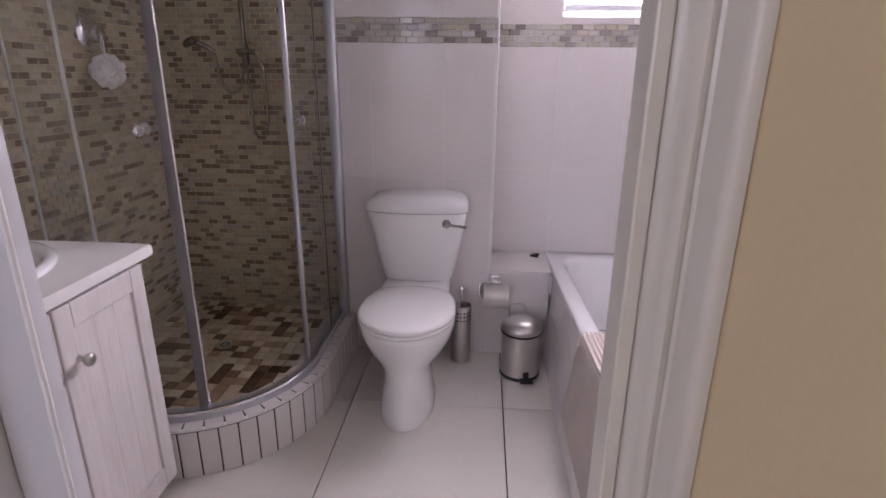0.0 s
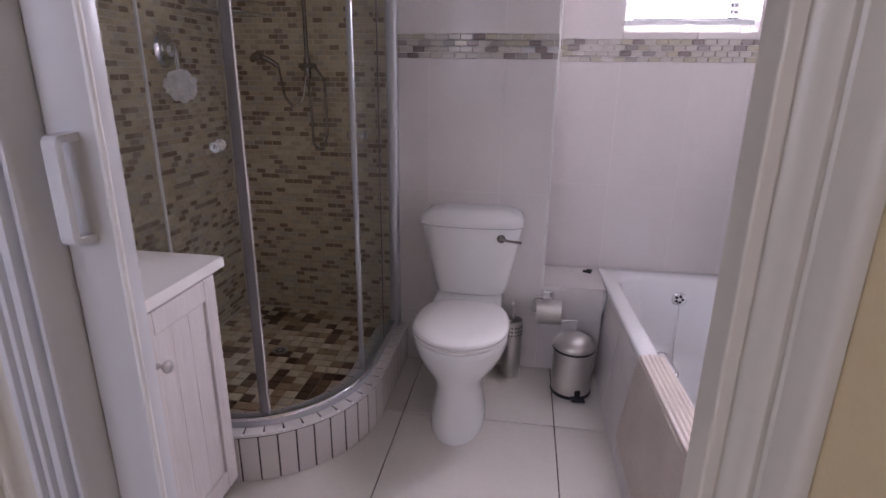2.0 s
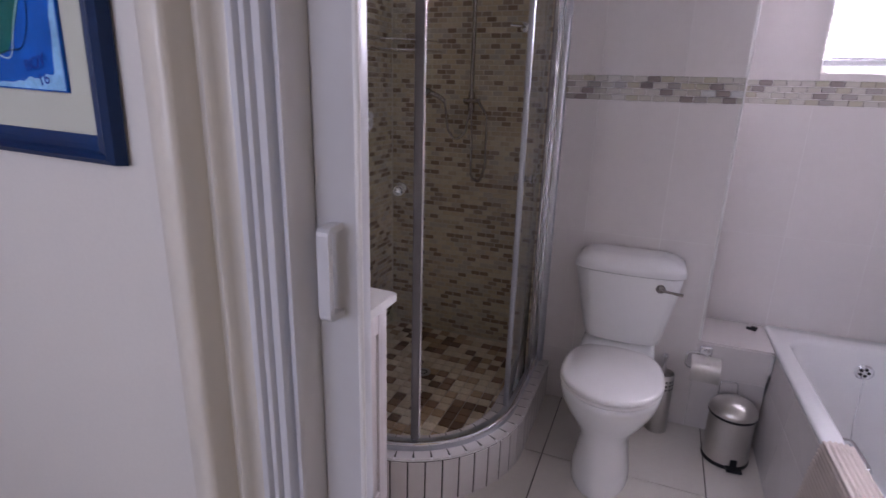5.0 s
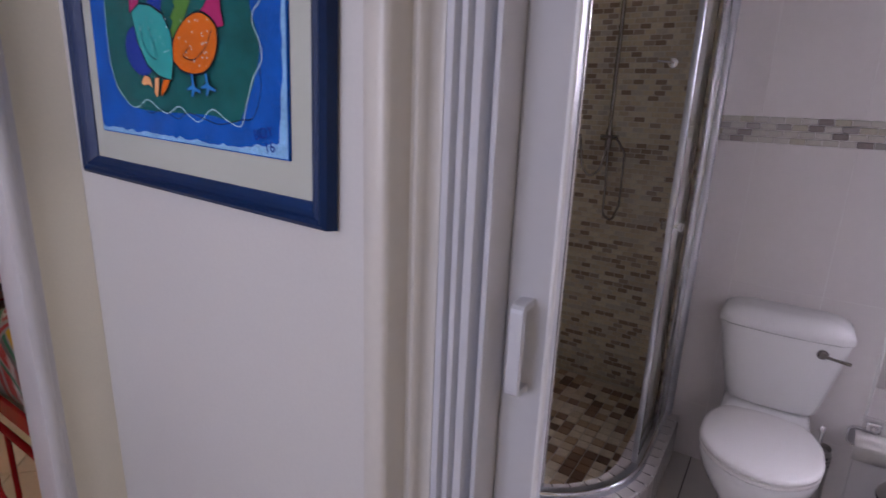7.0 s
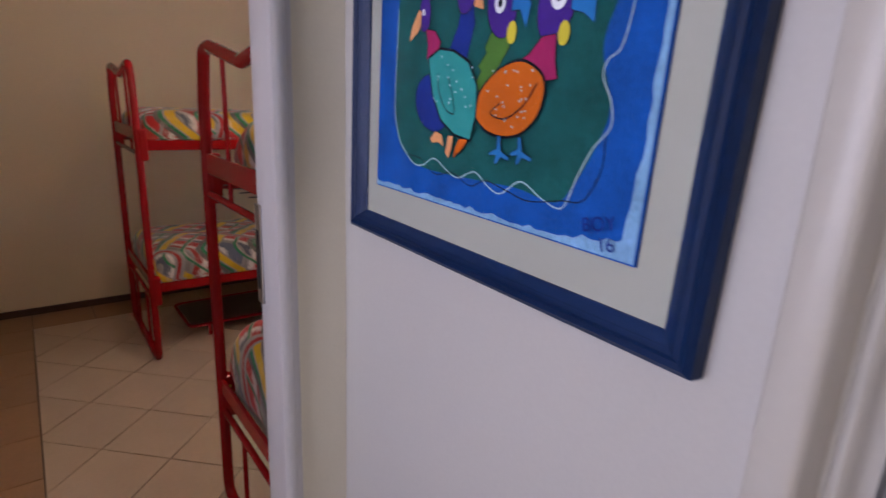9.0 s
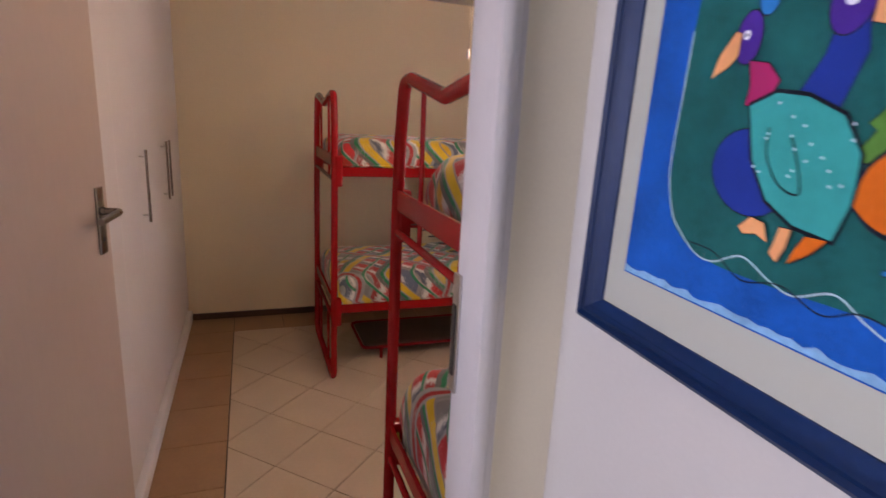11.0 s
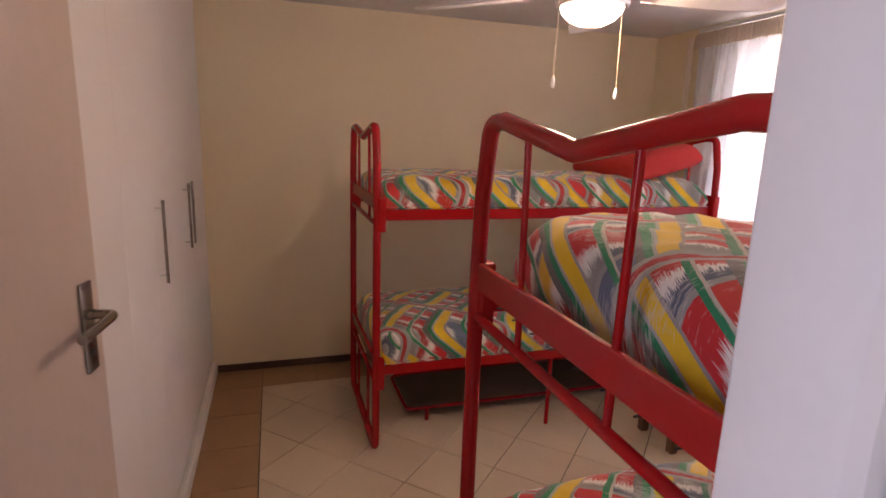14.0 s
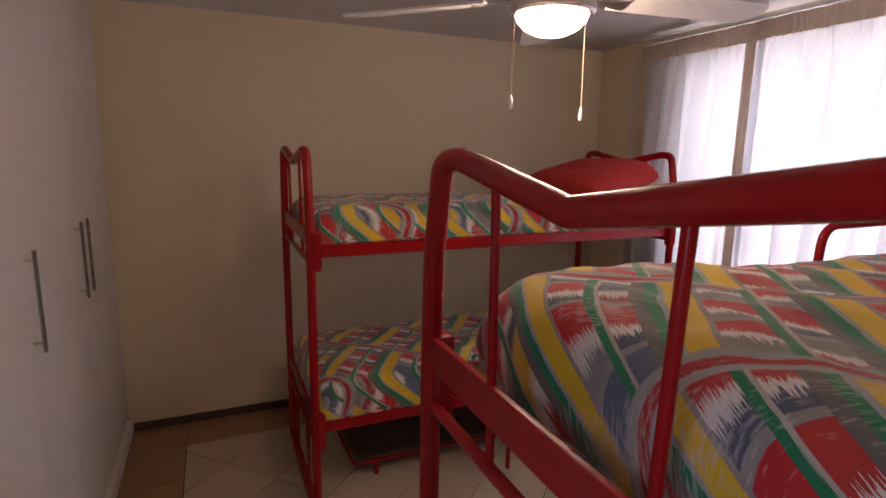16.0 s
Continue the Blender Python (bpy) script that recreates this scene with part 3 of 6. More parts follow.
def bunk_end(th, y, sign, lean=0.0):
    """One end of the bunk: a closed loop of tube with a dipped top, cross bars and upright rods. Local x from 0 to -0.81."""
    w, top, dip = 0.81, 1.683, 1.615
    k = lean
    loop = [(0, y, 0.02), (k * 0.5, y, 1.25), (-0.012 + k, y, 1.50), (-0.045 + k * 1.5, y, top - 0.02), (-0.12 + k, y, top - 0.016), (-w / 2, y, dip), (-w + 0.12, y, top - 0.016), (-w + 0.045, y, top - 0.02), (-w + 0.012, y, 1.50), (-w, y, 1.25), (-w, y, 0.02)]
    bm = bmesh.new()
    tube(bm, rounded(loop, 0.055, 5, True), R_TUBE, 12, True)
    smooth(part("end_loop", bm, M["red_enamel"], th), 60)
    for z0, z1, low in ((1.275, 1.34, 1.205), (0.455, 0.515, 0.385)):
        bm = boxes((-w + 0.01, -0.01, y - 0.007, y + 0.007, z0, z1), bev=0.003)
        part("cross_bar", bm, M["red_enamel"], th)
        bm = bmesh.new()
        tube(bm, [(-0.005, y, low), (-w + 0.005, y, low)], 0.0115, 10)
        smooth(part("stretcher", bm, M["red_enamel"], th), 60)
    for f in (0.29, 0.71):
        bm = bmesh.new()
        tube(bm, [(-w * f - (k * 0.6 if f < 0.5 else 0.0), y + 0.004, 1.20), (-w * f - (k * 0.1 if f < 0.5 else 0.0), y, dip + abs(f - 0.5) * 0.13)], 0.0072, 8)
        smooth(part("rod", bm, M["red_enamel"], th), 60)
        bm = bmesh.new()
        tube(bm, [(-w * f, y, 0.03), (-w * f, y, 0.39)], 0.0085, 8)
        smooth(part("rod", bm, M["red_enamel"], th), 60)
    for x in (0, -w):
        for z in (1.255, 0.44):
            bm = boxes((x - 0.024, x + 0.024, y + sign * 0.012 - 0.012, y + sign * 0.012 + 0.030, z - 0.085, z + 0.085), bev=0.010)
            part("bracket", bm, M["red_enamel"], th)


def bunk_bed(at, label, lean=0.0):
    th = empty("bunk_bed", at, label, "bunk bed", "bunk beds")
    bunk_end(th, 0.0, 1, lean)
    bunk_end(th, 1.98, -1)
    for z in (1.255, 0.455):
        for x in (-0.012, -0.798):
            bm = boxes((x - 0.004, x + 0.004, 0.03, 1.95, z - 0.028, z + 0.022), (x - 0.028 if x > -0.4 else x, x if x > -0.4 else x + 0.028, 0.03, 1.95, z - 0.032, z - 0.028))
            part("side_rail", bm, M["red_enamel"], th)
        bm = bmesh.new()
        for k in range(20):
            yy = 0.06 + k * 0.096
            tube(bm, [(-0.02, yy, z - 0.012), (-0.79, yy, z - 0.012)], 0.0022, 5)
        for k in range(9):
            xx = -0.06 - k * 0.086
            tube(bm, [(xx, 0.03, z - 0.016), (xx, 1.95, z - 0.016)], 0.0022, 5)
        part("wire_base", bm, M["black"], th, "thin black wire mattress base")
    bm = bmesh.new()
    tube(bm, [(-0.02, 1.0, 0.43), (-0.02, 1.0, 0.02)], 0.012, 8)
    smooth(part("centre_leg", bm, M["red_enamel"], th), 60)
    return th


def bedding(at, lo, hi, seed, label, sag=0.0, wrinkle=0.012, start=0.022, ends=5.0):
    bm = bmesh.new()
    cushion(bm, -0.80, -0.012, start, 1.94, lo, hi, seed, 30, 64, 4.0, wrinkle, ends)
    for v in bm.verts:
        if v.co.z > lo + 0.07:
            v.co.z -= sag * v.co.y / 1.94 * min(1.0, (v.co.z - lo - 0.07) / 0.08)
    ob = smooth(part("duvet", bm, M["duvet"]), 60)
    ob.location = at
    tagged(ob, label, "duvet", "patchwork duvets")
    bm = bmesh.new()
    tube(bm, rounded([(-0.808, start - 0.006, lo + 0.052), (-0.004, start - 0.006, lo + 0.052), (-0.004, 1.944, lo + 0.052), (-0.808, 1.944, lo + 0.052)], 0.05, 5, True), 0.004, 6, True)
    part("seam_piping", bm, M["duvet"], ob)
    bm = boxes((-0.785, -0.025, start + 0.013, 1.93, lo + 0.014, lo + 0.075), bev=0.012)
    mt = smooth(part("mattress", bm, M["ticking"]), 40)
    mt.location = at
    tagged(mt, "pale grey foam mattress on a wire base", "mattress", "bunk mattresses")
    return ob


FAR_BED, NEAR_BED = (-3.20, 1.02, 0.0), (-1.05, 1.02, 0.0)
bunk_bed(FAR_BED, "red enamelled tubular steel bunk bed against the far wall")
near_bunk = bunk_bed(NEAR_BED, "red enamelled tubular steel bunk bed beside the doorway", 0.04)
bm = bmesh.new()
tube(bm, rounded([(-0.812, 1.10, 1.25), (-0.812, 1.115, 1.497), (-0.812, 1.55, 1.50), (-0.812, 1.96, 1.50)], 0.06, 7), 0.0115, 10)
smooth(part("guard_rail", bm, M["red_enamel"], near_bunk), 60)
bedding(FAR_BED, 1.235, 1.435, 3.0, "multicoloured patchwork duvet on the far upper bunk")
bedding(FAR_BED, 0.435, 0.665, 7.0, "multicoloured patchwork duvet on the far lower bunk")
bedding(NEAR_BED, 1.235, 1.475, 11.0, "multicoloured patchwork duvet on the near upper bunk", 0.055, 0.020, 0.070, 5.0)
bedding(NEAR_BED, 0.435, 0.765, 17.0, "multicoloured patchwork duvet on the near lower bunk")


def pillow(at, turn, label):
    bm = bmesh.new()
    cushion(bm, -0.36, 0.36, -0.22, 0.22, -0.06, 0.10, 5.0, 20, 16, 2.2, 0.014)
    ob = smooth(part("pillow", bm, M["red_cloth"]), 60)
    ob.matrix_basis = pose(*at, *turn)
    return tagged(ob, label, "pillow", "red pillows")


pillow((-3.59, 2.70, 1.505), (14, 0, 0), "plump red cotton pillow on the upper bunk")
pillow((-1.46, 2.74, 1.54), (14, 0, 0), "plump red cotton pillow on the near upper bunk")

# ---- bathroom: toilet ----
def egg(cx, y0, y1, hw, z, n=36, square=2.6):
    """An oval outline, round towards y0 and squarer towards y1."""
    ym = y0 + (y1 - y0) * 0.45
    out = []
    for k in range(n):
        a = 2 * math.pi * k / n
        c, s_ = math.cos(a), math.sin(a)
        p = square if s_ > 0 else 2.0
        x = hw * math.copysign(abs(c) ** (2 / p), c)
        y = math.copysign(abs(s_) ** (2 / p), s_)
        out.append((cx + x, ym + y * ((y1 - ym) if s_ > 0 else (ym - y0)), z))
    return out


def toilet():
    th = empty("toilet", (0.37, 2.5, 0), "white close-coupled porcelain toilet with the lid down", "toilet")
    th.location = (0, 0, 0)
    X = 0.373
    bm = bmesh.new()
    loft(bm, [egg(X, 2.205, 2.62, 0.106, 0.0), egg(X, 2.203, 2.62, 0.108, 0.012), egg(X, 2.212, 2.61, 0.103, 0.045), egg(X, 2.235, 2.60, 0.094, 0.10), egg(X, 2.25, 2.60, 0.091, 0.15), egg(X, 2.252, 2.61, 0.096, 0.19), egg(X, 2.245, 2.63, 0.118, 0.225), egg(X, 2.228, 2.65, 0.150, 0.265), egg(X, 2.212, 2.67, 0.172, 0.31), egg(X, 2.204, 2.69, 0.181, 0.345), egg(X, 2.206, 2.69, 0.180, 0.362), egg(X, 2.216, 2.68, 0.172, 0.368)])
    smooth(part("pan", bm, M["porcelain"], th), 70)
    bm = boxes((0.228, 0.518, 2.60, 2.825, 0.30, 0.405), bev=0.022)
    smooth(part("cistern_platform", bm, M["porcelain"], th), 50)
    bm = bmesh.new()
    loft(bm, [egg(X, 2.206, 2.655, 0.176, 0.368), egg(X, 2.199, 2.66, 0.183, 0.374), egg(X, 2.199, 2.66, 0.183, 0.380), egg(X, 2.206, 2.655, 0.178, 0.3835)])
    smooth(part("seat", bm, M["seat"], th), 70)
    bm = bmesh.new()
    loft(bm, [egg(X, 2.208, 2.655, 0.176, 0.3845), egg(X, 2.200, 2.66, 0.184, 0.389), egg(X, 2.201, 2.66, 0.183, 0.397), egg(X, 2.215, 2.65, 0.171, 0.4035), egg(X, 2.27, 2.60, 0.12, 0.4075), egg(X, 2.36, 2.52, 0.05, 0.409)])
    smooth(part("lid", bm, M["seat"], th), 70)
    for x in (0.30, 0.446):
        bm = bmesh.new()
        lathe(bm, [(0, 0.380), (0.010, 0.380), (0.011, 0.396), (0.009, 0.404), (0, 0.405)], (x, 2.668, 0), 16)
        smooth(part("hinge", bm, M["seat"], th), 50)

    def tank(hw, yf, z, bow=0.022, yb=2.825, n=12):
        pts = []
        for k in range(n + 1):
            u = -1 + 2 * k / n
            pts.append((X + 0.006 + hw * u, yf - bow * (1 - u * u) + (0.02 if abs(u) == 1 else 0.0), z))
        return pts + [(X + 0.006 + hw, yb, z), (X + 0.006 - hw, yb, z)]
    bm = bmesh.new()
    loft(bm, [tank(0.135, 2.70, 0.406), tank(0.146, 2.688, 0.413), tank(0.155, 2.684, 0.45), tank(0.178, 2.676, 0.56), tank(0.196, 2.67, 0.66), tank(0.203, 2.668, 0.706)])
    smooth(part("cistern", bm, M["porcelain"], th), 50)
    bm = bmesh.new()
    loft(bm, [tank(0.203, 2.665, 0.709), tank(0.209, 2.660, 0.713), tank(0.210, 2.659, 0.732), tank(0.206, 2.663, 0.744), tank(0.192, 2.678, 0.757), tank(0.165, 2.70, 0.768), tank(0.12, 2.73, 0.774, 0.012)])
    smooth(part("cistern_lid", bm, M["porcelain"], th), 50)
    bm = bmesh.new()
    lathe(bm, [(0, 0.0), (0.017, 0.0), (0.018, 0.006), (0.012, 0.013), (0, 0.016)], m=pose(0.503, 2.660, 0.668, 90, 0, 0), n=18)
    tube(bm, [(0.503, 2.645, 0.668), (0.54, 2.640, 0.664), (0.585, 2.640, 0.660)], [0.006, 0.005, 0.0065], 10)
    smooth(part("flush_lever", bm, M["dull_chrome"], th, "chrome flush lever"), 50)


toilet()


def pedal_bin():
    th = empty("pedal_bin", (0.83, 2.665, 0), "small brushed steel pedal bin with a domed lid on the floor", "bin")
    bm = bmesh.new()
    lathe(bm, [(0, 0.006), (0.083, 0.006), (0.083, 0.205), (0.080, 0.207), (0, 0.207)], n=40)
    smooth(part("body", bm, M["steel"], th), 40)
    bm = bmesh.new()
    lathe(bm, [(0, 0), (0.086, 0), (0.087, 0.004), (0.086, 0.012), (0.083, 0.014)], n=40)
    smooth(part("base_ring", bm, M["black"], th, "black plastic base ring"), 40)
    bm = bmesh.new()
    lathe(bm, [(0.084, 0.208), (0.087, 0.210), (0.087, 0.222), (0.084, 0.228), (0.074, 0.243), (0.055, 0.256), (0.03, 0.263), (0, 0.265)], n=40)
    smooth(part("lid", bm, M["steel"], th), 50)
    bm = bmesh.new()
    lathe(bm, [(0.0865, 0.200), (0.0885, 0.203), (0.0885, 0.209), (0.0865, 0.211)], n=40)
    smooth(part("rim_band", bm, M["black"], th, "dark rubber band under the lid"), 40)
    bm = bmesh.new()
    tube(bm, rounded([(-0.045, 0.075, 0.215), (-0.045, 0.085, 0.285), (0.02, 0.085, 0.292), (0.025, 0.075, 0.222)], 0.015), 0.0028, 8)
    smooth(part("carry_handle", bm, M["chrome"], th, "thin wire carry handle"), 60)
    bm = boxes((-0.012, 0.045, -0.115, -0.078, 0.008, 0.017), (0.004, 0.028, -0.084, -0.081, 0.012, 0.045), bev=0.003)
    part("pedal", bm, M["black"], th, "black foot pedal")
    th.rotation_euler = (0, 0, radians(4))


def toilet_brush():
    th = empty("toilet_brush", (0.567, 2.757, 0), "steel toilet brush holder with punched holes", "toilet brush")
    bm = bmesh.new()
    lathe(bm, [(0, 0), (0.043, 0), (0.044, 0.004), (0.044, 0.268), (0.042, 0.271), (0.040, 0.268), (0.040, 0.25), (0, 0.25)], n=32)
    smooth(part("holder", bm, M["steel"], th), 40)
    for ring, z in enumerate((0.245, 0.227, 0.209)):
        for k in range(9):
            a = radians(190 + k * 20 + (ring % 2) * 0)
            bm = bmesh.new()
            lathe(bm, [(0, 0), (0.0042, 0), (0.0042, 0.0012), (0, 0.0012)], m=Matrix.Translation((0.0437 * math.cos(a), 0.0437 * math.sin(a), z)) @ Matrix.Rotation(a, 4, "Z") @ Matrix.Rotation(radians(90), 4, "Y"), n=8)
            part("hole", bm, M["black"], th)
    bm = bmesh.new()
    tube(bm, [(0, 0, 0.25), (0, 0, 0.33)], 0.0065, 10)
    lathe(bm, [(0.0065, 0.328), (0.009, 0.333), (0.010, 0.345), (0.0075, 0.356), (0, 0.36)], n=14)
    smooth(part("handle", bm, M["chrome"], th), 50)


def roll_holder():
    th = empty("toilet_roll_holder", (0.718, 2.83, 0.33), "chrome toilet roll holder with a flap on the tiled wall", "toilet roll holder")
    bm = boxes((-0.024, 0.024, -0.012, 0.0, 0.018, 0.062), bev=0.006)
    lathe(bm, [(0, 0), (0.013, 0), (0.010, 0.012), (0, 0.014)], m=pose(0, -0.012, 0.04, 90, 0, 0), n=16)
    smooth(part("wall_plate", bm, M["chrome"], th), 50)
    bm = bmesh.new()
    loft(bm, [[(x, y, z) for x in (-0.053, 0.057) for y, z in ((r[0], r[1]),)] + [(0.057, r[2], r[3]), (-0.053, r[2], r[3])] for r in ((-0.020, 0.024, -0.018, 0.022), (-0.055, 0.020, -0.053, 0.018), (-0.074, 0.004, -0.072, 0.003), (-0.080, -0.030, -0.078, -0.030), (-0.074, -0.070, -0.072, -0.070))])
    smooth(part("flap", bm, M["steel"], th), 40)
    bm = bmesh.new()
    lathe(bm, [(0.018, -0.05), (0.047, -0.05), (0.048, -0.048), (0.048, 0.048), (0.047, 0.05), (0.018, 0.05)], m=pose(0.004, -0.030, -0.035, 0, 90, 0) @ Matrix.Scale(0.62, 4), n=28)
    smooth(part("paper_roll", bm, M["grey_paper"], th, "soft paper roll in shade"), 40)
    bm = bmesh.new()
    tube(bm, rounded([(-0.02, -0.006, 0.03), (-0.07, -0.014, 0.03), (-0.074, -0.03, -0.02), (-0.06, -0.03, -0.035), (0.06, -0.03, -0.035)], 0.02), 0.0035, 8)
    smooth(part("arm", bm, M["chrome"], th), 60)


pedal_bin()
toilet_brush()
roll_holder()

bm = boxes((-0.022, 0.018, -0.006, 0.006, 0, 0.012), (-0.004, 0.022, -0.008, 0.008, 0.010, 0.020), bev=0.003)
ob = tagged(part("hair_clip", bm, M["black"]), "small black plastic clip on the tiled ledge", "clip")
ob.matrix_basis = pose(0.905, 3.04, 0.41, 0, 0, -25)


# ---- bath ----
def round_rect(x0, x1, y0, y1, r, z, n=6):
    out = []
    for cx, cy, a0 in ((x1 - r, y0 + r, -90), (x1 - r, y1 - r, 0), (x0 + r, y1 - r, 90), (x0 + r, y0 + r, 180)):
        for k in range(n + 1):
            a = radians(a0 + 90 * k / n)
            out.append((cx + r * math.cos(a), cy + r * math.sin(a), z))
    return out


def lean(y):
    """How far the bath's outer edge stands in from its panel's foot, growing towards the door."""
    return 0.015 + 0.037 * (3.118 - y)


def lean_in(bm):
    for v in bm.verts:
        v.co.x += lean(v.co.y) * max(0.0, min(1.0, (1.30 - v.co.x) / 0.28))


def bathtub():
    th = empty("bathtub", (0, 0, 0), "white acrylic built-in bath with a chrome overflow", "bathtub")
    bm = bmesh.new()
    loft(bm, [round_rect(0.948, 1.638, 1.42, 3.118, 0.02, 0.392), round_rect(0.944, 1.639, 1.418, 3.119, 0.022, 0.400), round_rect(0.945, 1.639, 1.418, 3.119, 0.022, 0.412), round_rect(0.952, 1.633, 1.425, 3.112, 0.024, 0.418), round_rect(1.000, 1.585, 1.49, 3.035, 0.12, 0.418), round_rect(1.010, 1.575, 1.50, 3.026, 0.12, 0.413), round_rect(1.018, 1.567, 1.52, 3.018, 0.12, 0.395), round_rect(1.035, 1.55, 1.62, 3.00, 0.13, 0.25), round_rect(1.06, 1.525, 1.74, 2.97, 0.13, 0.10), round_rect(1.10, 1.485, 1.80, 2.93, 0.12, 0.055), round_rect(1.16, 1.42, 1.88, 2.86, 0.10, 0.045)], False)
    bm.verts.ensure_lookup_table()
    bm.faces.new(bm.verts[-28:])
    lean_in(bm)
    smooth(part("tub", bm, M["acrylic"], th), 60)
    bm = bmesh.new()
    ov = pose(1.325, 3.005, 0.322, 96, 0, 0)
    lathe(bm, [(0.0, 0.0), (0.034, 0.0), (0.035, 0.005), (0.028, 0.010), (0.024, 0.008), (0.0, 0.008)], m=ov, n=24)
    smooth(part("overflow", bm, M["chrome"], th, "chrome overflow rosette"), 40)
    for k in range(5):
        a = 2 * math.pi * k / 5
        bm = bmesh.new()
        lathe(bm, [(0, 0.0085), (0.007, 0.0085), (0.006, 0.0105), (0, 0.0105)], m=ov @ Matrix.Translation((0.015 * math.cos(a), 0.015 * math.sin(a), 0)), n=8)
        part("overflow_hole", bm, M["black"], th)
    bm = bmesh.new()
    tube(bm, [(1.325, 2.988, 0.302), (1.323, 2.975, 0.22), (1.315, 2.95, 0.13), (1.30, 2.88, 0.062), (1.28, 2.74, 0.052)], 0.0022, 6)
    smooth(part("plug_chain", bm, M["chrome"], th), 60)
    bm = bmesh.new()
    tube(bm, rounded([(1.022, 2.34, 0.36), (1.062, 2.33, 0.375), (1.066, 2.18, 0.375), (1.024, 2.17, 0.36)], 0.03, 6), [0.011] * 16, 12)
    lean_in(bm)
    smooth(part("grab_handle", bm, M["chrome"], th, "chrome grab handle inside the bath"), 60)


bathtub()


def bath_mat():
    path = [(0.936, 0.10), (0.936, 0.40), (0.940, 0.424), (0.952, 0.429), (1.00, 0.429), (1.016, 0.424), (1.027, 0.40), (1.052, 0.215)]
    pts = []
    for (x0, z0), (x1, z1) in zip(path, path[1:]):
        n = max(2, int(math.hypot(x1 - x0, z1 - z0) / 0.0026))
        for k in range(n):
            pts.append((x0 + (x1 - x0) * k / n, z0 + (z1 - z0) * k / n))
    bm = bmesh.new()
    rows = []
    ny = 26
    for j in range(ny + 1):
        y = 1.56 + 0.65 * j / ny
        row, run = [], 0.0
        for i, (x, z) in enumerate(pts):
            a, b = pts[max(0, i - 1)], pts[min(len(pts) - 1, i + 1)]
            tx, tz = b[0] - a[0], b[1] - a[1]
            ln = math.hypot(tx, tz)
            nx, nz = -tz / ln, tx / ln
            run = i * 0.0026
            rib = 0.0030 * math.sin(run / 0.0140 * 2 * math.pi) + 0.0008 * noise.noise(Vector((x * 30, y * 12, z * 30)))
            row.append(bm.verts.new((x + lean(y) * min(1.0, z / 0.4) + nx * (rib + 0.003), y + 0.012 * noise.noise(Vector((i * 0.02, 0, 5))) * (j / ny), z + nz * (rib + 0.003))))
        rows.append(row)
    for a, b in zip(rows, rows[1:]):
        for i in range(len(a) - 1):
            bm.faces.new((a[i], b[i], b[i + 1], a[i + 1]))
    ob = part("bath_mat", bm, M["mat_cloth"])
    so = ob.modifiers.new("thick", "SOLIDIFY")
    so.thickness, so.offset = 0.004, 1.0
    smooth(ob, 70)
    tagged(ob, "ribbed pinkish beige bath mat hung over the bath edge", "bath mat")


bath_mat()


def grab_rail():
    th = empty("grab_rail", (1.61, 2.93, 0.78), "dark upright metal rail beside the bath", "rail")
    bm = bmesh.new()
    tube(bm, [(-0.02, 0, -0.25), (-0.02, 0, 0.26)], 0.0075, 12)
    smooth(part("rod", bm, M["steel"], th), 60)
    for z in (-0.23, 0.24):
        bm = bmesh.new()
        tube(bm, [(-0.02, 0, z), (0.03, 0, z)], 0.006, 10)
        lathe(bm, [(0, 0), (0.016, 0), (0.016, 0.005), (0, 0.006)], m=pose(0.03, 0, z, 0, -90, 0), n=16)
        smooth(part("bracket", bm, M["chrome"], th), 50)


def bath_tap():
    th = empty("bath_tap", (1.575, 3.06, 0.418), "small chrome bath tap on the rim", "tap")
    bm = bmesh.new()
    lathe(bm, [(0, 0), (0.024, 0), (0.024, 0.006), (0.015, 0.012), (0.014, 0.06), (0, 0.06)], n=20)
    tube(bm, rounded([(0, 0, 0.045), (-0.05, -0.03, 0.055), (-0.075, -0.045, 0.045)], 0.02), 0.011, 12)
    smooth(part("spout", bm, M["chrome"], th), 50)
    bm = bmesh.new()
    lathe(bm, [(0, 0.062), (0.022, 0.062), (0.027, 0.07), (0.027, 0.085), (0.022, 0.093), (0, 0.095)], n=8)
    smooth(part("tap_head", bm, M["chrome"], th), 30)


grab_rail()
bath_tap()


# ---- vanity ----


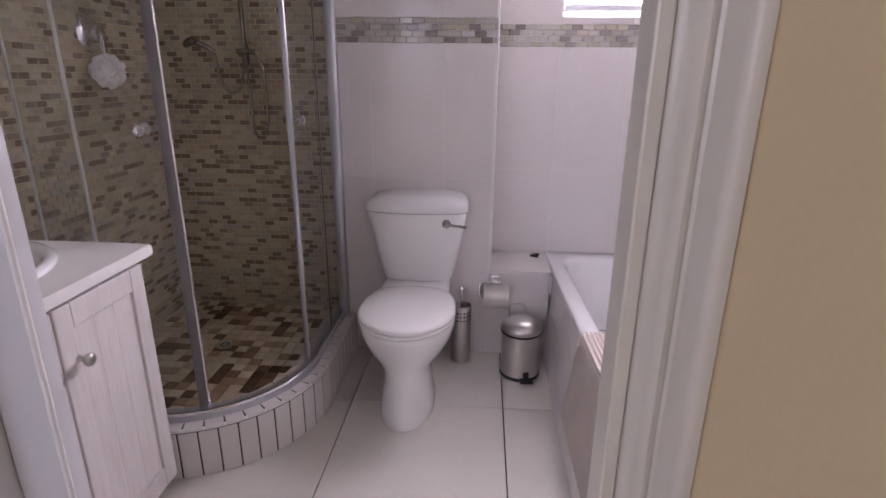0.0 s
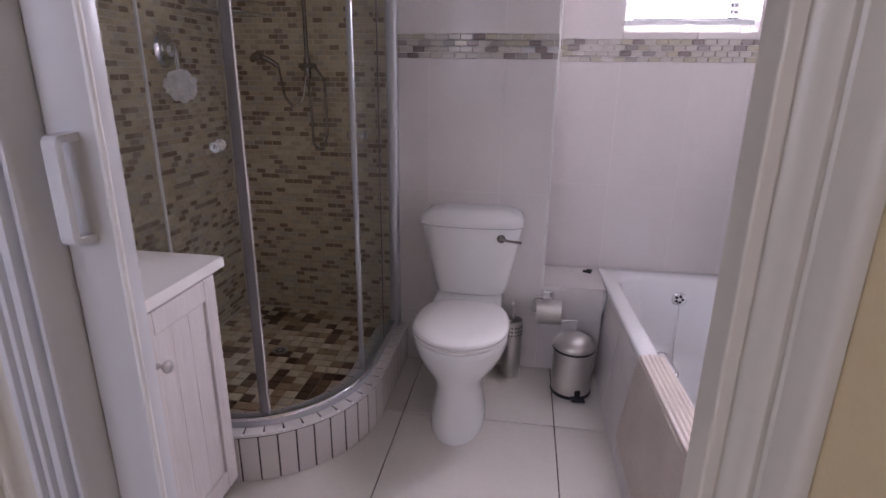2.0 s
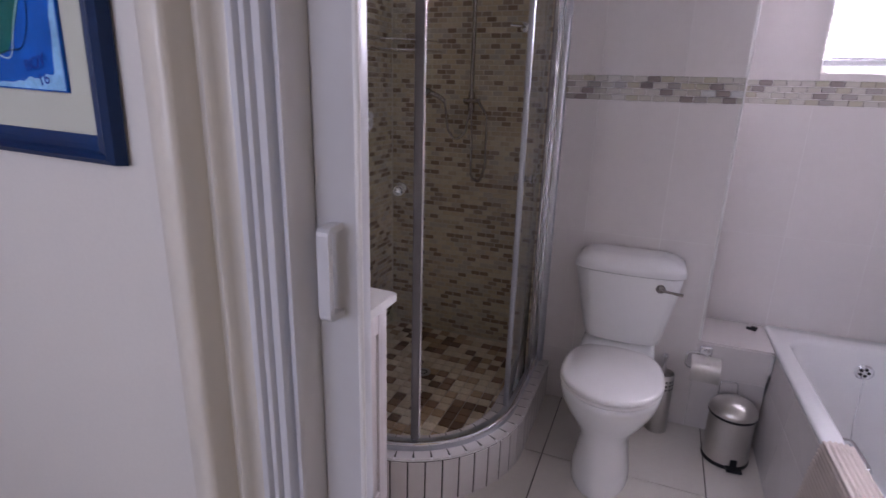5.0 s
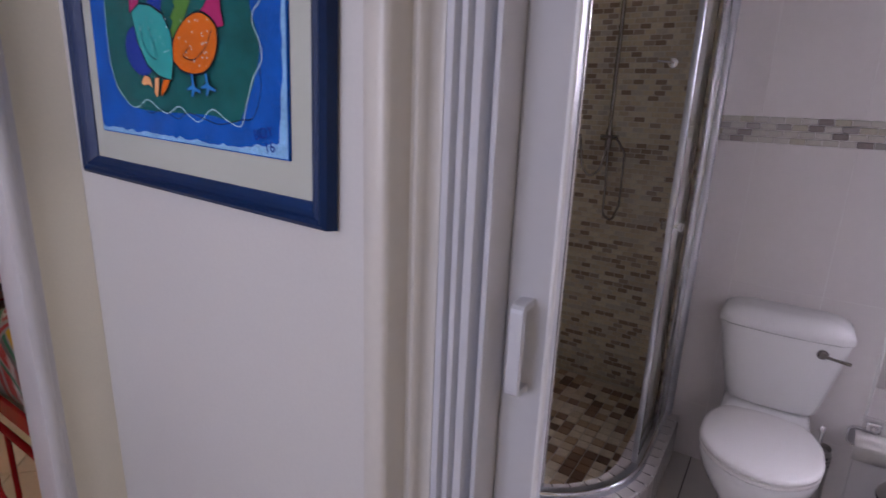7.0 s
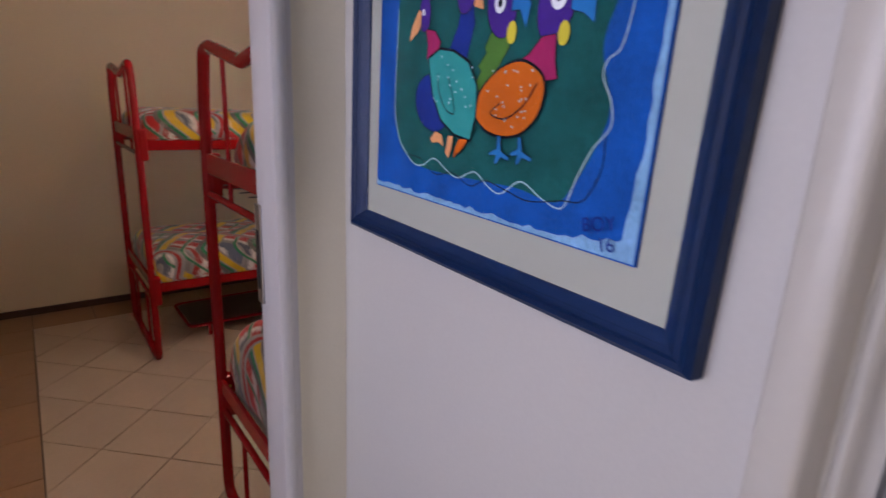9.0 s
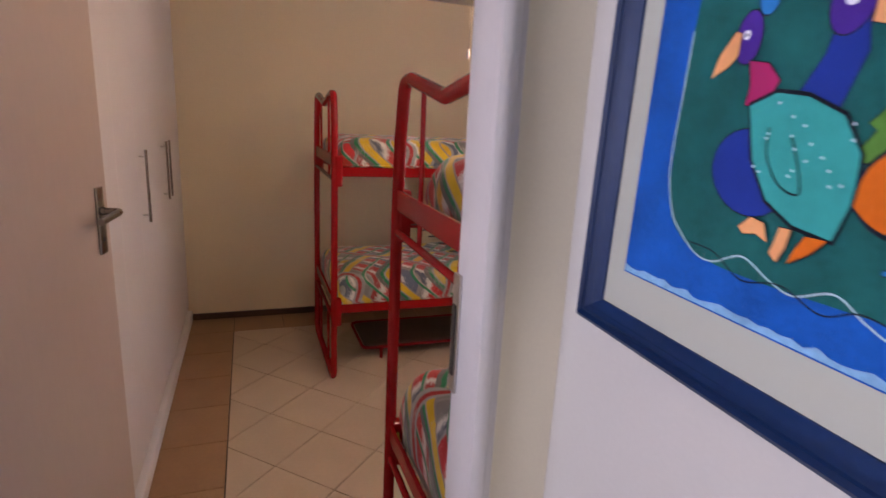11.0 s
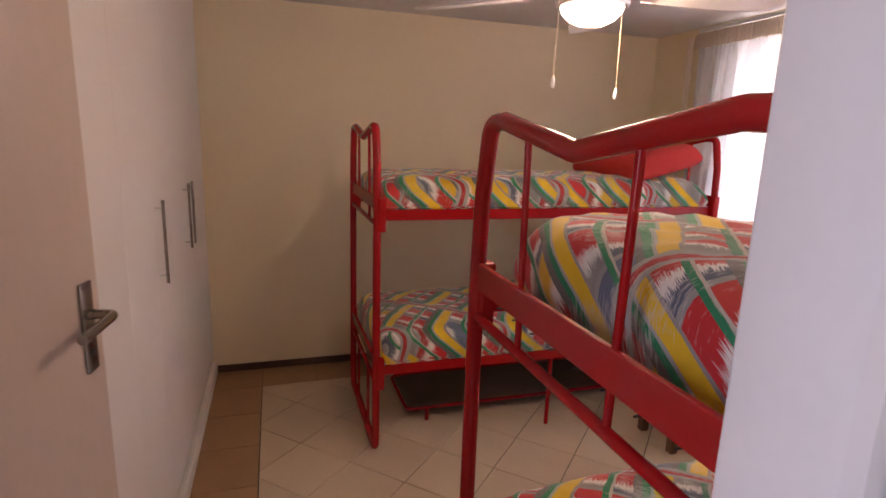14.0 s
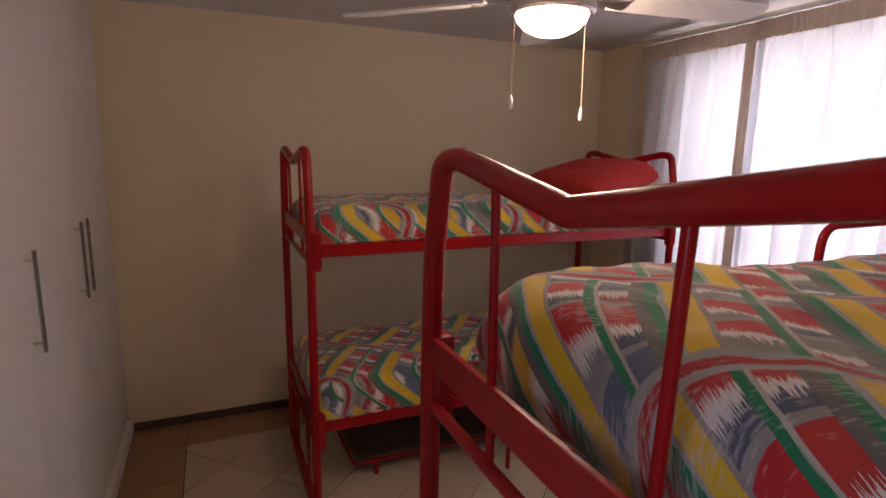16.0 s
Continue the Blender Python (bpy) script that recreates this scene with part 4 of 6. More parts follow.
def vanity():
    th = empty("vanity_unit", (0, 0, 0), "limewashed wooden vanity cabinet with a white top and basin", "vanity")
    part("plinth", boxes((-0.86, -0.34, 1.24, 1.85, 0, 0.058)), M["limed"], th)
    part("cabinet_body", boxes((-0.888, -0.292, 1.215, 1.866, 0.058, 0.768), bev=0.002), M["limed"], th)
    for y0, y1, ky in ((1.543, 1.862, 1.588), (1.219, 1.537, 1.492)):
        x0, x1 = -0.291, -0.272
        bm = boxes((x0, x1, y0, y0 + 0.052, 0.062, 0.752), (x0, x1, y1 - 0.052, y1, 0.062, 0.752), (x0, x1, y0 + 0.052, y1 - 0.052, 0.062, 0.125), (x0, x1, y0 + 0.052, y1 - 0.052, 0.690, 0.752), bev=0.0035)
        door = part("door", bm, M["limed"], th)
        n = 3
        w = (y1 - y0 - 0.104) / n
        for k in range(n):
            a = y0 + 0.052 + k * w
            part("plank", boxes((x0 + 0.001, x0 + 0.010, a + 0.0002, a + w - 0.0002, 0.125, 0.690), bev=0.0005), M["limed"], door)
        bm = bmesh.new()
        lathe(bm, [(0, 0), (0.010, 0), (0.006, 0.005), (0.0055, 0.014), (0.013, 0.019), (0.0165, 0.025), (0.015, 0.031), (0.008, 0.035), (0, 0.036)], m=pose(x1, ky, 0.615, 0, 90, 0), n=20)
        smooth(part("knob", bm, M["steel"], door, "round steel knob"), 50)
    # worktop with a hole for the basin
    cx, cy, rx, ry = -0.575, 1.56, 0.222, 0.252
    n = 40
    bm = bmesh.new()
    inner = [(cx + rx * math.cos(2 * math.pi * k / n), cy + ry * math.sin(2 * math.pi * k / n)) for k in range(n)]
    x0, x1, y0, y1 = -0.888, -0.252, 1.195, 1.888
    outer = []
    for k in range(n):
        a = 2 * math.pi * k / n
        c, s_ = math.cos(a), math.sin(a)
        tt = min(((x1 - cx) if c > 0 else (x0 - cx)) / c if abs(c) > 1e-6 else 9, ((y1 - cy) if s_ > 0 else (y0 - cy)) / s_ if abs(s_) > 1e-6 else 9)
        outer.append([cx + c * tt, cy + s_ * tt])
    for cxx, cyy in ((x0, y0), (x0, y1), (x1, y0), (x1, y1)):
        j = min(range(n), key=lambda q: math.hypot(outer[q][0] - cxx, outer[q][1] - cyy))
        outer[j] = [cxx, cyy]
    lo_i, hi_i = [bm.verts.new((x, y, 0.770)) for x, y in inner], [bm.verts.new((x, y, 0.800)) for x, y in inner]
    lo_o, hi_o = [bm.verts.new((x, y, 0.770)) for x, y in outer], [bm.verts.new((x, y, 0.800)) for x, y in outer]
    for k in range(n):
        q = (k + 1) % n
        bm.faces.new((hi_i[k], hi_o[k], hi_o[q], hi_i[q]))
        bm.faces.new((lo_i[k], lo_i[q], lo_o[q], lo_o[k]))
        bm.faces.new((lo_o[k], lo_o[q], hi_o[q], hi_o[k]))
        bm.faces.new((lo_i[k], hi_i[k], hi_i[q], lo_i[q]))
    es = [e for e in bm.edges if e.verts[0] in hi_o and e.verts[1] in hi_o]
    bmesh.ops.bevel(bm, geom=es, offset=0.004, segments=2, affect="EDGES")
    smooth(part("worktop", bm, M["melamine"], th, "white slab worktop"), 30)
    bm = bmesh.new()
    lathe(bm, [(1.02, 0.801), (1.06, 0.803), (1.07, 0.812), (1.03, 0.821), (0.97, 0.820), (0.92, 0.808), (0.82, 0.75), (0.62, 0.70), (0.3, 0.68), (0.1, 0.677), (0, 0.677)], n=44, m=Matrix.Translation((cx, cy, 0)) @ Matrix.Diagonal((rx, ry, 1, 1)))
    smooth(part("basin", bm, M["porcelain"], th, "white oval porcelain basin"), 60)


vanity()

# ---- shower ----
CX, CY = -0.40, 2.37


def curve_path(r, a0=-90.0, a1=0.0, lead=0.0, tail=0.0, n=24):
    """A plan line round the shower's curve with straight runs at both ends."""
    pts = []
    if lead:
        pts += [(CX - lead * (1 - k / 6), CY - r) for k in range(6)]
    for k in range(n + 1):
        a = radians(a0 + (a1 - a0) * k / n)
        pts.append((CX + r * math.cos(a), CY + r * math.sin(a)))
    if tail:
        pts += [(CX + r, CY + tail * (k + 1) / 6) for k in range(6)]
    return pts


def upright(bm, pts, thick, z0, z1):
    """A standing sheet along a plan line."""
    rings = []
    for i, p in enumerate(pts):
        a, b = pts[max(0, i - 1)], pts[min(len(pts) - 1, i + 1)]
        tx, ty = b[0] - a[0], b[1] - a[1]
        ln = math.hypot(tx, ty)
        nx, ny = ty / ln * thick / 2, -tx / ln * thick / 2
        rings.append([(p[0] + nx, p[1] + ny, z0), (p[0] + nx, p[1] + ny, z1), (p[0] - nx, p[1] - ny, z1), (p[0] - nx, p[1] - ny, z0)])
    loft(bm, rings)


def post(r, deg, w, d, z0, z1, bm):
    a = radians(deg)
    m = Matrix.Translation((CX + r * math.cos(a), CY + r * math.sin(a), 0)) @ Matrix.Rotation(a, 4, "Z")
    b2 = bmesh.new()
    box(b2, -d / 2, d / 2, -w / 2, w / 2, z0, z1, 0.004, 2)
    bmesh.ops.transform(b2, matrix=m, verts=b2.verts)
    me = bpy.data.meshes.new("tmp")
    b2.to_mesh(me)
    b2.free()
    bm.from_mesh(me)
    bpy.data.meshes.remove(me)


KERB = 0.18


def shower_enclosure():
    th = empty("shower_enclosure", (0, 0, 0), "curved glass shower enclosure, aluminium frame, doors slid open", "shower")
    top = 2.06
    for z0, z1, nm in ((KERB, KERB + 0.028, "bottom_track"), (top - 0.04, top, "top_track")):
        bm = bmesh.new()
        upright(bm, curve_path(0.415, lead=0.485, tail=0.45), 0.036, z0, z1)
        part(nm, bm, M["aluminium"], th)
        bm = bmesh.new()
        tube(bm, [(x, y, z1 - 0.004 if z0 < 1 else z0) for x, y in curve_path(0.426, lead=0.485, tail=0.45)], 0.008, 10)
        smooth(part(nm + "_bead", bm, M["chrome"], th), 60)
    z0, z1 = KERB + 0.028, top - 0.04
    for pts, nm in (([(CX + 0.420, 2.60), (CX + 0.420, 2.70), (CX + 0.420, 2.80)], "fixed_pane"), ([(CX - 0.485, CY - 0.420), (CX - 0.27, CY - 0.420), (CX - 0.062, CY - 0.420)], "fixed_pane"), (curve_path(0.402, -5, 0, 0, 0.26, 6), "sliding_pane"), (curve_path(0.402, -90, -66, 0.22, 0), "sliding_pane")):
        bm = bmesh.new()
        upright(bm, pts, 0.005, z0, z1)
        ob = smooth(part(nm, bm, M["glass"], th, "clear glass pane"), 60)
        ob.visible_shadow = False
    for r, deg, w, d in ((0.402, -5, 0.012, 0.020), (0.402, -66.2, 0.027, 0.014)):
        bm = bmesh.new()
        post(r, deg, w, d, z0, z1, bm)
        smooth(part("edge_profile", bm, M["grey_profile" if w > 0.02 else "aluminium"], th), 40)
    bm = bmesh.new()
    a = radians(-64.0)
    tube(bm, [(CX + 0.403 * math.cos(a), CY + 0.403 * math.sin(a), z0), (CX + 0.403 * math.cos(a), CY + 0.403 * math.sin(a), z1)], 0.0042, 8)
    smooth(part("edge_bead", bm, M["chrome"], th), 60)
    part("seal_strip", boxes((CX + 0.418, CX + 0.422, 2.593, 2.5985, z0, z1)), M["grey_profile"], th, "dark rubber seal")
    for x in (CX - 0.058, CX - 0.225):
        y = CY - (0.420 if x > CX - 0.1 else 0.402)
        bm = boxes((x - 0.0035, x + 0.0035, y - 0.004, y + 0.004, z0, z1), bev=0.001)
        part("seal_strip", bm, M["seal"], th, "pale plastic seal")
    bm = boxes((0.004, 0.046, 2.787, 2.8285, KERB, top), bev=0.012)
    smooth(part("wall_profile", bm, M["aluminium"], th), 60)
    bm = boxes((-0.888, -0.86, 1.937, 1.973, KERB, top), bev=0.005)
    smooth(part("wall_profile", bm, M["aluminium"], th), 40)
    for deg in (1.0, -74):
        for s_ in (1, -1):
            a = radians(deg)
            m = Matrix.Translation((CX + 0.402 * math.cos(a), CY + 0.402 * math.sin(a), 1.095)) @ Matrix.Rotation(a, 4, "Z") @ Matrix.Rotation(radians(90 * s_), 4, "Y")
            bm = bmesh.new()
            lathe(bm, [(0, 0.002), (0.010, 0.002), (0.008, 0.008), (0.007, 0.016), (0.014, 0.021), (0.0165, 0.028), (0.014, 0.034), (0, 0.036)], m=m, n=20)
            smooth(part("door_knob", bm, M["acrylic_clear"], th, "round clear acrylic door knob"), 50)


shower_enclosure()


def shower_set():
    th = empty("shower_rail", (-0.44, 3.12, 1.33), "chrome shower rail with hand shower and looped hose", "shower head")
    bm = bmesh.new()
    tube(bm, [(0, -0.06, -0.03), (0, -0.06, 0.86)], 0.0095, 12)
    smooth(part("riser_rail", bm, M["dull_chrome"], th), 60)
    for z in (0.05, 0.80):
        bm = bmesh.new()
        tube(bm, [(0, 0.0, z), (0, -0.06, z)], 0.011, 12)
        smooth(part("wall_bracket", bm, M["chrome"], th), 60)
    bm = bmesh.new()
    lathe(bm, [(0, -0.055), (0.012, -0.055), (0.016, -0.04), (0.016, 0.03), (0.012, 0.045), (0, 0.045)], (0, -0.06, 0), 18)
    tube(bm, [(-0.035, -0.07, 0.005), (0.045, -0.07, 0.005)], 0.011, 12)
    smooth(part("diverter", bm, M["dull_chrome"], th), 50)
    bm = bmesh.new()
    tube(bm, rounded([(0.04, -0.07, 0.0), (0.085, -0.075, -0.06), (0.088, -0.075, -0.30), (0.06, -0.075, -0.385), (0.015, -0.075, -0.36), (0.012, -0.07, -0.20), (0.004, -0.068, -0.05)], 0.06, 8), 0.0062, 8)
    smooth(part("hose", bm, M["dull_chrome"], th, "flexible steel hose in a long loop"), 60)
    bm = bmesh.new()
    tube(bm, rounded([(-0.112, -0.125, 0.0), (-0.095, -0.12, -0.13), (-0.06, -0.11, -0.185), (-0.02, -0.09, -0.15), (0.0, -0.075, -0.04)], 0.05, 8), 0.0062, 8)
    smooth(part("hose", bm, M["dull_chrome"], th, "flexible steel hose in a short loop"), 60)
    bm = bmesh.new()
    tube(bm, [(-0.112, -0.125, 0.0), (-0.135, -0.14, 0.02), (-0.19, -0.165, 0.045)], [0.010, 0.011, 0.014], 12)
    lathe(bm, [(0, -0.012), (0.030, -0.012), (0.033, -0.004), (0.026, 0.008), (0.012, 0.016), (0, 0.016)], m=pose(-0.195, -0.17, 0.04, 25, -20, 0), n=22)
    smooth(part("hand_shower", bm, M["dull_chrome"], th, "worn chrome hand shower"), 50)


def shower_mixer():
    th = empty("shower_mixer", (-0.89, 2.675, 1.385), "round chrome shower mixer with a lever on the mosaic wall", "tap")
    bm = bmesh.new()
    lathe(bm, [(0, 0), (0.066, 0), (0.068, 0.004), (0.060, 0.012), (0.036, 0.018), (0.033, 0.045), (0.028, 0.052), (0, 0.054)], m=pose(0, 0, 0, 0, 90, 0), n=32)
    smooth(part("rosette", bm, M["chrome"], th), 45)
    bm = bmesh.new()
    tube(bm, [(0.045, 0, 0.01), (0.058, -0.005, -0.03), (0.064, -0.012, -0.075)], [0.010, 0.009, 0.0075], 12)
    smooth(part("lever", bm, M["chrome"], th), 60)


def bath_puff():
    """A ball of crumpled netting: overlapping ruffled folds round a core."""
    bm = bmesh.new()
    rnd = random.Random(4)
    for k in range(64):
        z = 1 - 2 * (k + 0.5) / 64
        a = k * 2.39996
        s_ = math.sqrt(1 - z * z)
        d = Vector((s_ * math.cos(a), s_ * math.sin(a), z))
        o = (d.orthogonal().normalized() + Vector((rnd.uniform(-0.6, 0.6), rnd.uniform(-0.6, 0.6), rnd.uniform(-0.6, 0.6)))).normalized()
        o = (o - d * o.dot(d)).normalized()
        q = d.cross(o)
        ph = rnd.uniform(0, 6.28)
        lines = []
        for h in range(4):
            row = []
            for j in range(11):
                u = -1 + 2 * j / 10
                r = 0.030 + 0.038 * h / 3 * (0.86 + 0.14 * math.cos(3 * u + ph)) - 0.010 * u * u
                sway = 0.010 * math.sin(5.0 * u + ph) * h / 3
                row.append(bm.verts.new((d + o * u * 0.55).normalized() * r + q * sway))
            lines.append(row)
        for r0, r1 in zip(lines, lines[1:]):
            for j in range(10):
                bm.faces.new((r0[j], r0[j + 1], r1[j + 1], r1[j]))
    core = bmesh.ops.create_icosphere(bm, subdivisions=3, radius=0.052)["verts"]
    for v in core:
        v.co *= 1 + 0.10 * noise.noise(v.co * 60)
    ob = part("bath_puff", bm, M["puff"])
    ob.location = (-0.818, 2.652, 1.245)
    tagged(ob, "white netted bath puff hanging from the mixer", "bath puff")
    bm = bmesh.new()
    tube(bm, [(0.0, 0, 0.06), (-0.006, 0.006, 0.10), (-0.012, 0.014, 0.135), (-0.016, 0.004, 0.10), (0.0, -0.01, 0.06)], 0.0016, 6)
    part("cord", bm, M["puff"], ob, "thin white cord")


def corner_basket():
    th = empty("corner_basket", (-0.885, 3.115, 1.555), "chrome wire corner basket in the shower", "basket")
    for z in (0.0, 0.045):
        bm = bmesh.new()
        tube(bm, [(0.004, -0.27, z)] + [(0.004 + 0.265 * math.sin(radians(a)), -0.005 - 0.265 * math.cos(radians(a)), z) for a in range(10, 90, 10)] + [(0.27, -0.005, z)], 0.004, 8)
        smooth(part("rim_wire", bm, M["chrome"], th), 60)
    for k in range(6):
        y = -0.03 - k * 0.04
        bm = bmesh.new()
        tube(bm, [(0.004, y, 0.0), (math.sqrt(max(0.0, 0.265 ** 2 - y * y)), y, 0.0)], 0.0022, 6)
        smooth(part("wire", bm, M["chrome"], th), 60)


def robe_hook():
    th = empty("soap_holder", (-0.235, 3.12, 1.665), "small chrome holder on the mosaic wall", "holder")
    bm = bmesh.new()
    lathe(bm, [(0, 0), (0.021, 0), (0.021, 0.006), (0.012, 0.010), (0, 0.010)], m=pose(0.02, 0, 0, 90, 0, 0), n=18)
    smooth(part("rosette", bm, M["chrome"], th), 50)
    bm = bmesh.new()
    tube(bm, [(0.02, -0.005, 0), (0.015, -0.05, 0.0), (-0.035, -0.052, 0.004)], 0.006, 10)
    smooth(part("arm", bm, M["chrome"], th), 60)


shower_set()
shower_mixer()
bath_puff()
corner_basket()
robe_hook()


# ---- bathroom window ----
def bathroom_window():
    th = empty("window_1", (0, 0, 0), "small white framed window with a raised venetian blind", "window", kind=S)
    x0, x1, z0, z1 = 0.97, 1.51, 1.485, 2.06
    bm = boxes((x0, x0 + 0.04, 3.215, 3.25, z0, z1), (x1 - 0.04, x1, 3.215, 3.25, z0, z1), (x0 + 0.04, x1 - 0.04, 3.215, 3.25, z0, z0 + 0.04), (x0 + 0.04, x1 - 0.04, 3.215, 3.25, z1 - 0.04, z1), bev=0.003)
    part("window_frame", bm, M["frame_white"], th)
    ob = part("pane", boxes((x0 + 0.04, x1 - 0.04, 3.23, 3.235, z0 + 0.04, z1 - 0.04)), M["pane"], th)
    ob.visible_shadow = False
    part("casement_stile", boxes((1.412, 1.450, 3.207, 3.2125, z0 + 0.058, z1 - 0.042), bev=0.002), M["dark_frame"], th, "dark window stile behind the blind")
    part("casement_rail", boxes((x0 + 0.042, x1 - 0.042, 3.206, 3.2125, z0 + 0.042, z0 + 0.064), bev=0.002), M["dark_frame"], th, "dark window rail behind the blind")
    for k in range(19):
        z = z0 + 0.068 + k * 0.0265
        piece("slat", (x1 - x0 - 0.02, 0.024, 0.0012), M["fan_white"], th, ((x0 + x1) / 2, 3.165, z), (38, 0, 0), 0.0)
    part("bottom_rail", boxes((x0 + 0.008, x1 - 0.008, 3.150, 3.180, z0 + 0.030, z0 + 0.052), bev=0.003), M["fan_white"], th)
    for x in (x0 + 0.09, x0 + 0.27, x1 - 0.10):
        bm = bmesh.new()
        tube(bm, [(x, 3.151, z0 + 0.02), (x, 3.151, z1)], 0.0012, 5)
        part("ladder_cord", bm, M["fan_white"], th)


bathroom_window()


# ---- concertina door ----
def concertina_door():
    th = empty("door_1", (0, 0, 0), "white folding concertina door pushed back against its jamb", "door", kind=S)
    H = 2.045
    for x, w in ((-0.062, 0.0085), (-0.0425, 0.0075), (-0.0225, 0.0095), (0.0035, 0.0068)):
        bm = bmesh.new()
        pts = [(x - w, 1.140), (x - w + 0.0004, 1.072), (x - w + 0.0035, 1.0655), (x + w - 0.0035, 1.0635), (x + w - 0.0004, 1.070), (x + w, 1.140)]
        upright(bm, pts, 0.003, 0.012, H)
        smooth(part("pleat", bm, M["pvc"], th), 50)
    bm = bmesh.new()
    prism(bm, [(0.0125, 1.116), (0.016, 1.1135), (0.0625, 1.1285), (0.0685, 1.132), (0.0705, 1.138), (0.0685, 1.162), (0.0125, 1.148)], 0.010, H)
    bmesh.ops.recalc_face_normals(bm, faces=bm.faces)
    lead = smooth(part("lead_post", bm, M["pvc"], th), 30)
    bm = bmesh.new()
    tube(bm, [(0.0685, 1.1335, 0.02), (0.0685, 1.1335, H - 0.01)], 0.0045, 8)
    smooth(part("edge_strip", bm, M["frame_trim"], lead), 50)
    bm = bmesh.new()
    hp = rounded([(0.040, 1.124, 1.090), (0.040, 1.092, 1.092), (0.040, 1.092, 1.214), (0.040, 1.124, 1.216)], 0.006, 3)
    rings = []
    for i, p in enumerate(hp):
        a, b = hp[max(0, i - 1)], hp[min(len(hp) - 1, i + 1)]
        t = (b - a).normalized()
        n = Vector((1, 0, 0)).cross(t)
        rings.append([p + Vector((dx, 0, 0)) + n * dn for dx, dn in ((-0.009, -0.005), (0.009, -0.005), (0.009, 0.005), (-0.009, 0.005))])
    loft(bm, rings)
    part("pull_handle", bm, M["pvc"], lead, "white plastic pull handle")
    part("catch_channel", boxes((0.7885, 0.8055, 1.072, 1.128, 0.0, 2.045), bev=0.003), M["frame_white"], th)
    part("head_track", boxes((-0.075, 0.788, 1.075, 1.11, 2.028, 2.049), bev=0.002), M["aluminium"], th)


concertina_door()


# ---- passage: picture ----


def framed_painting():
    th = empty("framed_painting", (-0.558, 1.03, 1.292), "painting of bright coloured shapes on blue in a dark blue frame", "painting")
    W, Ht, Fw = 0.69, 0.86, 0.041
    x0, x1 = -W / 2 + 0.02, W / 2

    def bar(a, b, c, d):
        bm = bmesh.new()
        prof = [(0, -0.004), (0.002, -0.022), (0.010, -0.028), (0.016, -0.024), (0.022, -0.026), (0.030, -0.021), (Fw, -0.012), (Fw, -0.004)]
        A, B, C, D = (Vector(v) for v in (a, b, c, d))
        loft(bm, [[A.lerp(C, u / Fw) + Vector((0, y, 0)) for u, y in prof], [B.lerp(D, u / Fw) + Vector((0, y, 0)) for u, y in prof]])
        return bm
    o = [(x0, 0, 0.005), (x1, 0, 0.005), (x1, 0, Ht), (x0, 0, Ht)]
    i = [(x0 + Fw, 0, Fw), (x1 - Fw, 0, Fw), (x1 - Fw, 0, Ht - Fw), (x0 + Fw, 0, Ht - Fw)]
    for k in range(4):
        q = (k + 1) % 4
        smooth(part("frame_bar", bar(o[k], o[q], i[k], i[q]), M["frame_blue"], th), 35)
    part("backing", boxes((x0 + 0.01, x1 - 0.01, -0.006, -0.001, 0.01, Ht - 0.01)), M["black"], th)
    part("mount", boxes((x0 + 0.03, x1 - 0.03, -0.009, -0.0062, 0.03, Ht - 0.03)), M["mount"], th, "pale grey mount board")
    ix0, ix1, iz0, iz1 = -0.247, 0.262, 0.093, Ht - 0.093
    bm = bmesh.new()
    box(bm, ix0, ix1, -0.0135, -0.0092, iz0, iz1)
    part("canvas", bm, INK["blue"], th, "blue painted canvas")

    layer = [-0.0140]

    def shape(name, colour, pts):
        if not name.endswith("spot") or colour == "black":
            layer[0] -= 0.00009
        bm = bmesh.new()
        y = layer[0] - (0.00005 if name.endswith("spot") else 0.0)
        f = bm.faces.new([bm.verts.new((x + 0.558, y, z - 1.292)) for x, z in pts])
        if f.normal.y > 0:
            f.normal_flip()
        g = bmesh.ops.extrude_face_region(bm, geom=[f])
        bmesh.ops.translate(bm, vec=(0, -0.00003, 0), verts=[v for v in g["geom"] if isinstance(v, bmesh.types.BMVert)])
        bmesh.ops.recalc_face_normals(bm, faces=bm.faces)
        ob = part(name, bm, INK[colour], th)
        if name == "painted_shape":
            line("painted_line", "black", list(pts) + [pts[0]], 0.0013)
        return ob

    def oval(cx, cz, rx, rz, rot=0.0, n=24, point=0.0):
        out = []
        for k in range(n):
            a = 2 * math.pi * k / n
            u, v = rx * math.cos(a), rz * math.sin(a)
            if point:
                u *= 1 + point * math.sin(a)
            c, s_ = math.cos(radians(rot)), math.sin(radians(rot))
            out.append((cx + u * c - v * s_, cz + u * s_ + v * c))
        return out

    def line(name, colour, pts, w):
        layer[0] -= 0.00008
        bm = bmesh.new()
        tube(bm, [(x + 0.558, layer[0], z - 1.292) for x, z in pts], w / 2, 6)
        for v in bm.verts:
            v.co.y = layer[0] + (v.co.y - layer[0]) * 0.06
        return part(name, bm, INK[colour], th)

    def wavy(pts, n=8):
        out = []
        for k in range(len(pts) - 1):
            p0, p1, p2, p3 = pts[max(0, k - 1)], pts[k], pts[k + 1], pts[min(len(pts) - 1, k + 2)]
            for j in range(n):
                u = j / n
                out.append(tuple(0.5 * (2 * b + (c - a) * u + (2 * a - 5 * b + 4 * c - d) * u * u + (3 * b - a - 3 * c + d) * u ** 3) for a, b, c, d in zip(p0, p1, p2, p3)))
        return out + [pts[-1]]

    # brushed pale edges of the canvas
    rnd = random.Random(8)
    bx0, bx1 = ix0 - 0.558, ix1 - 0.558
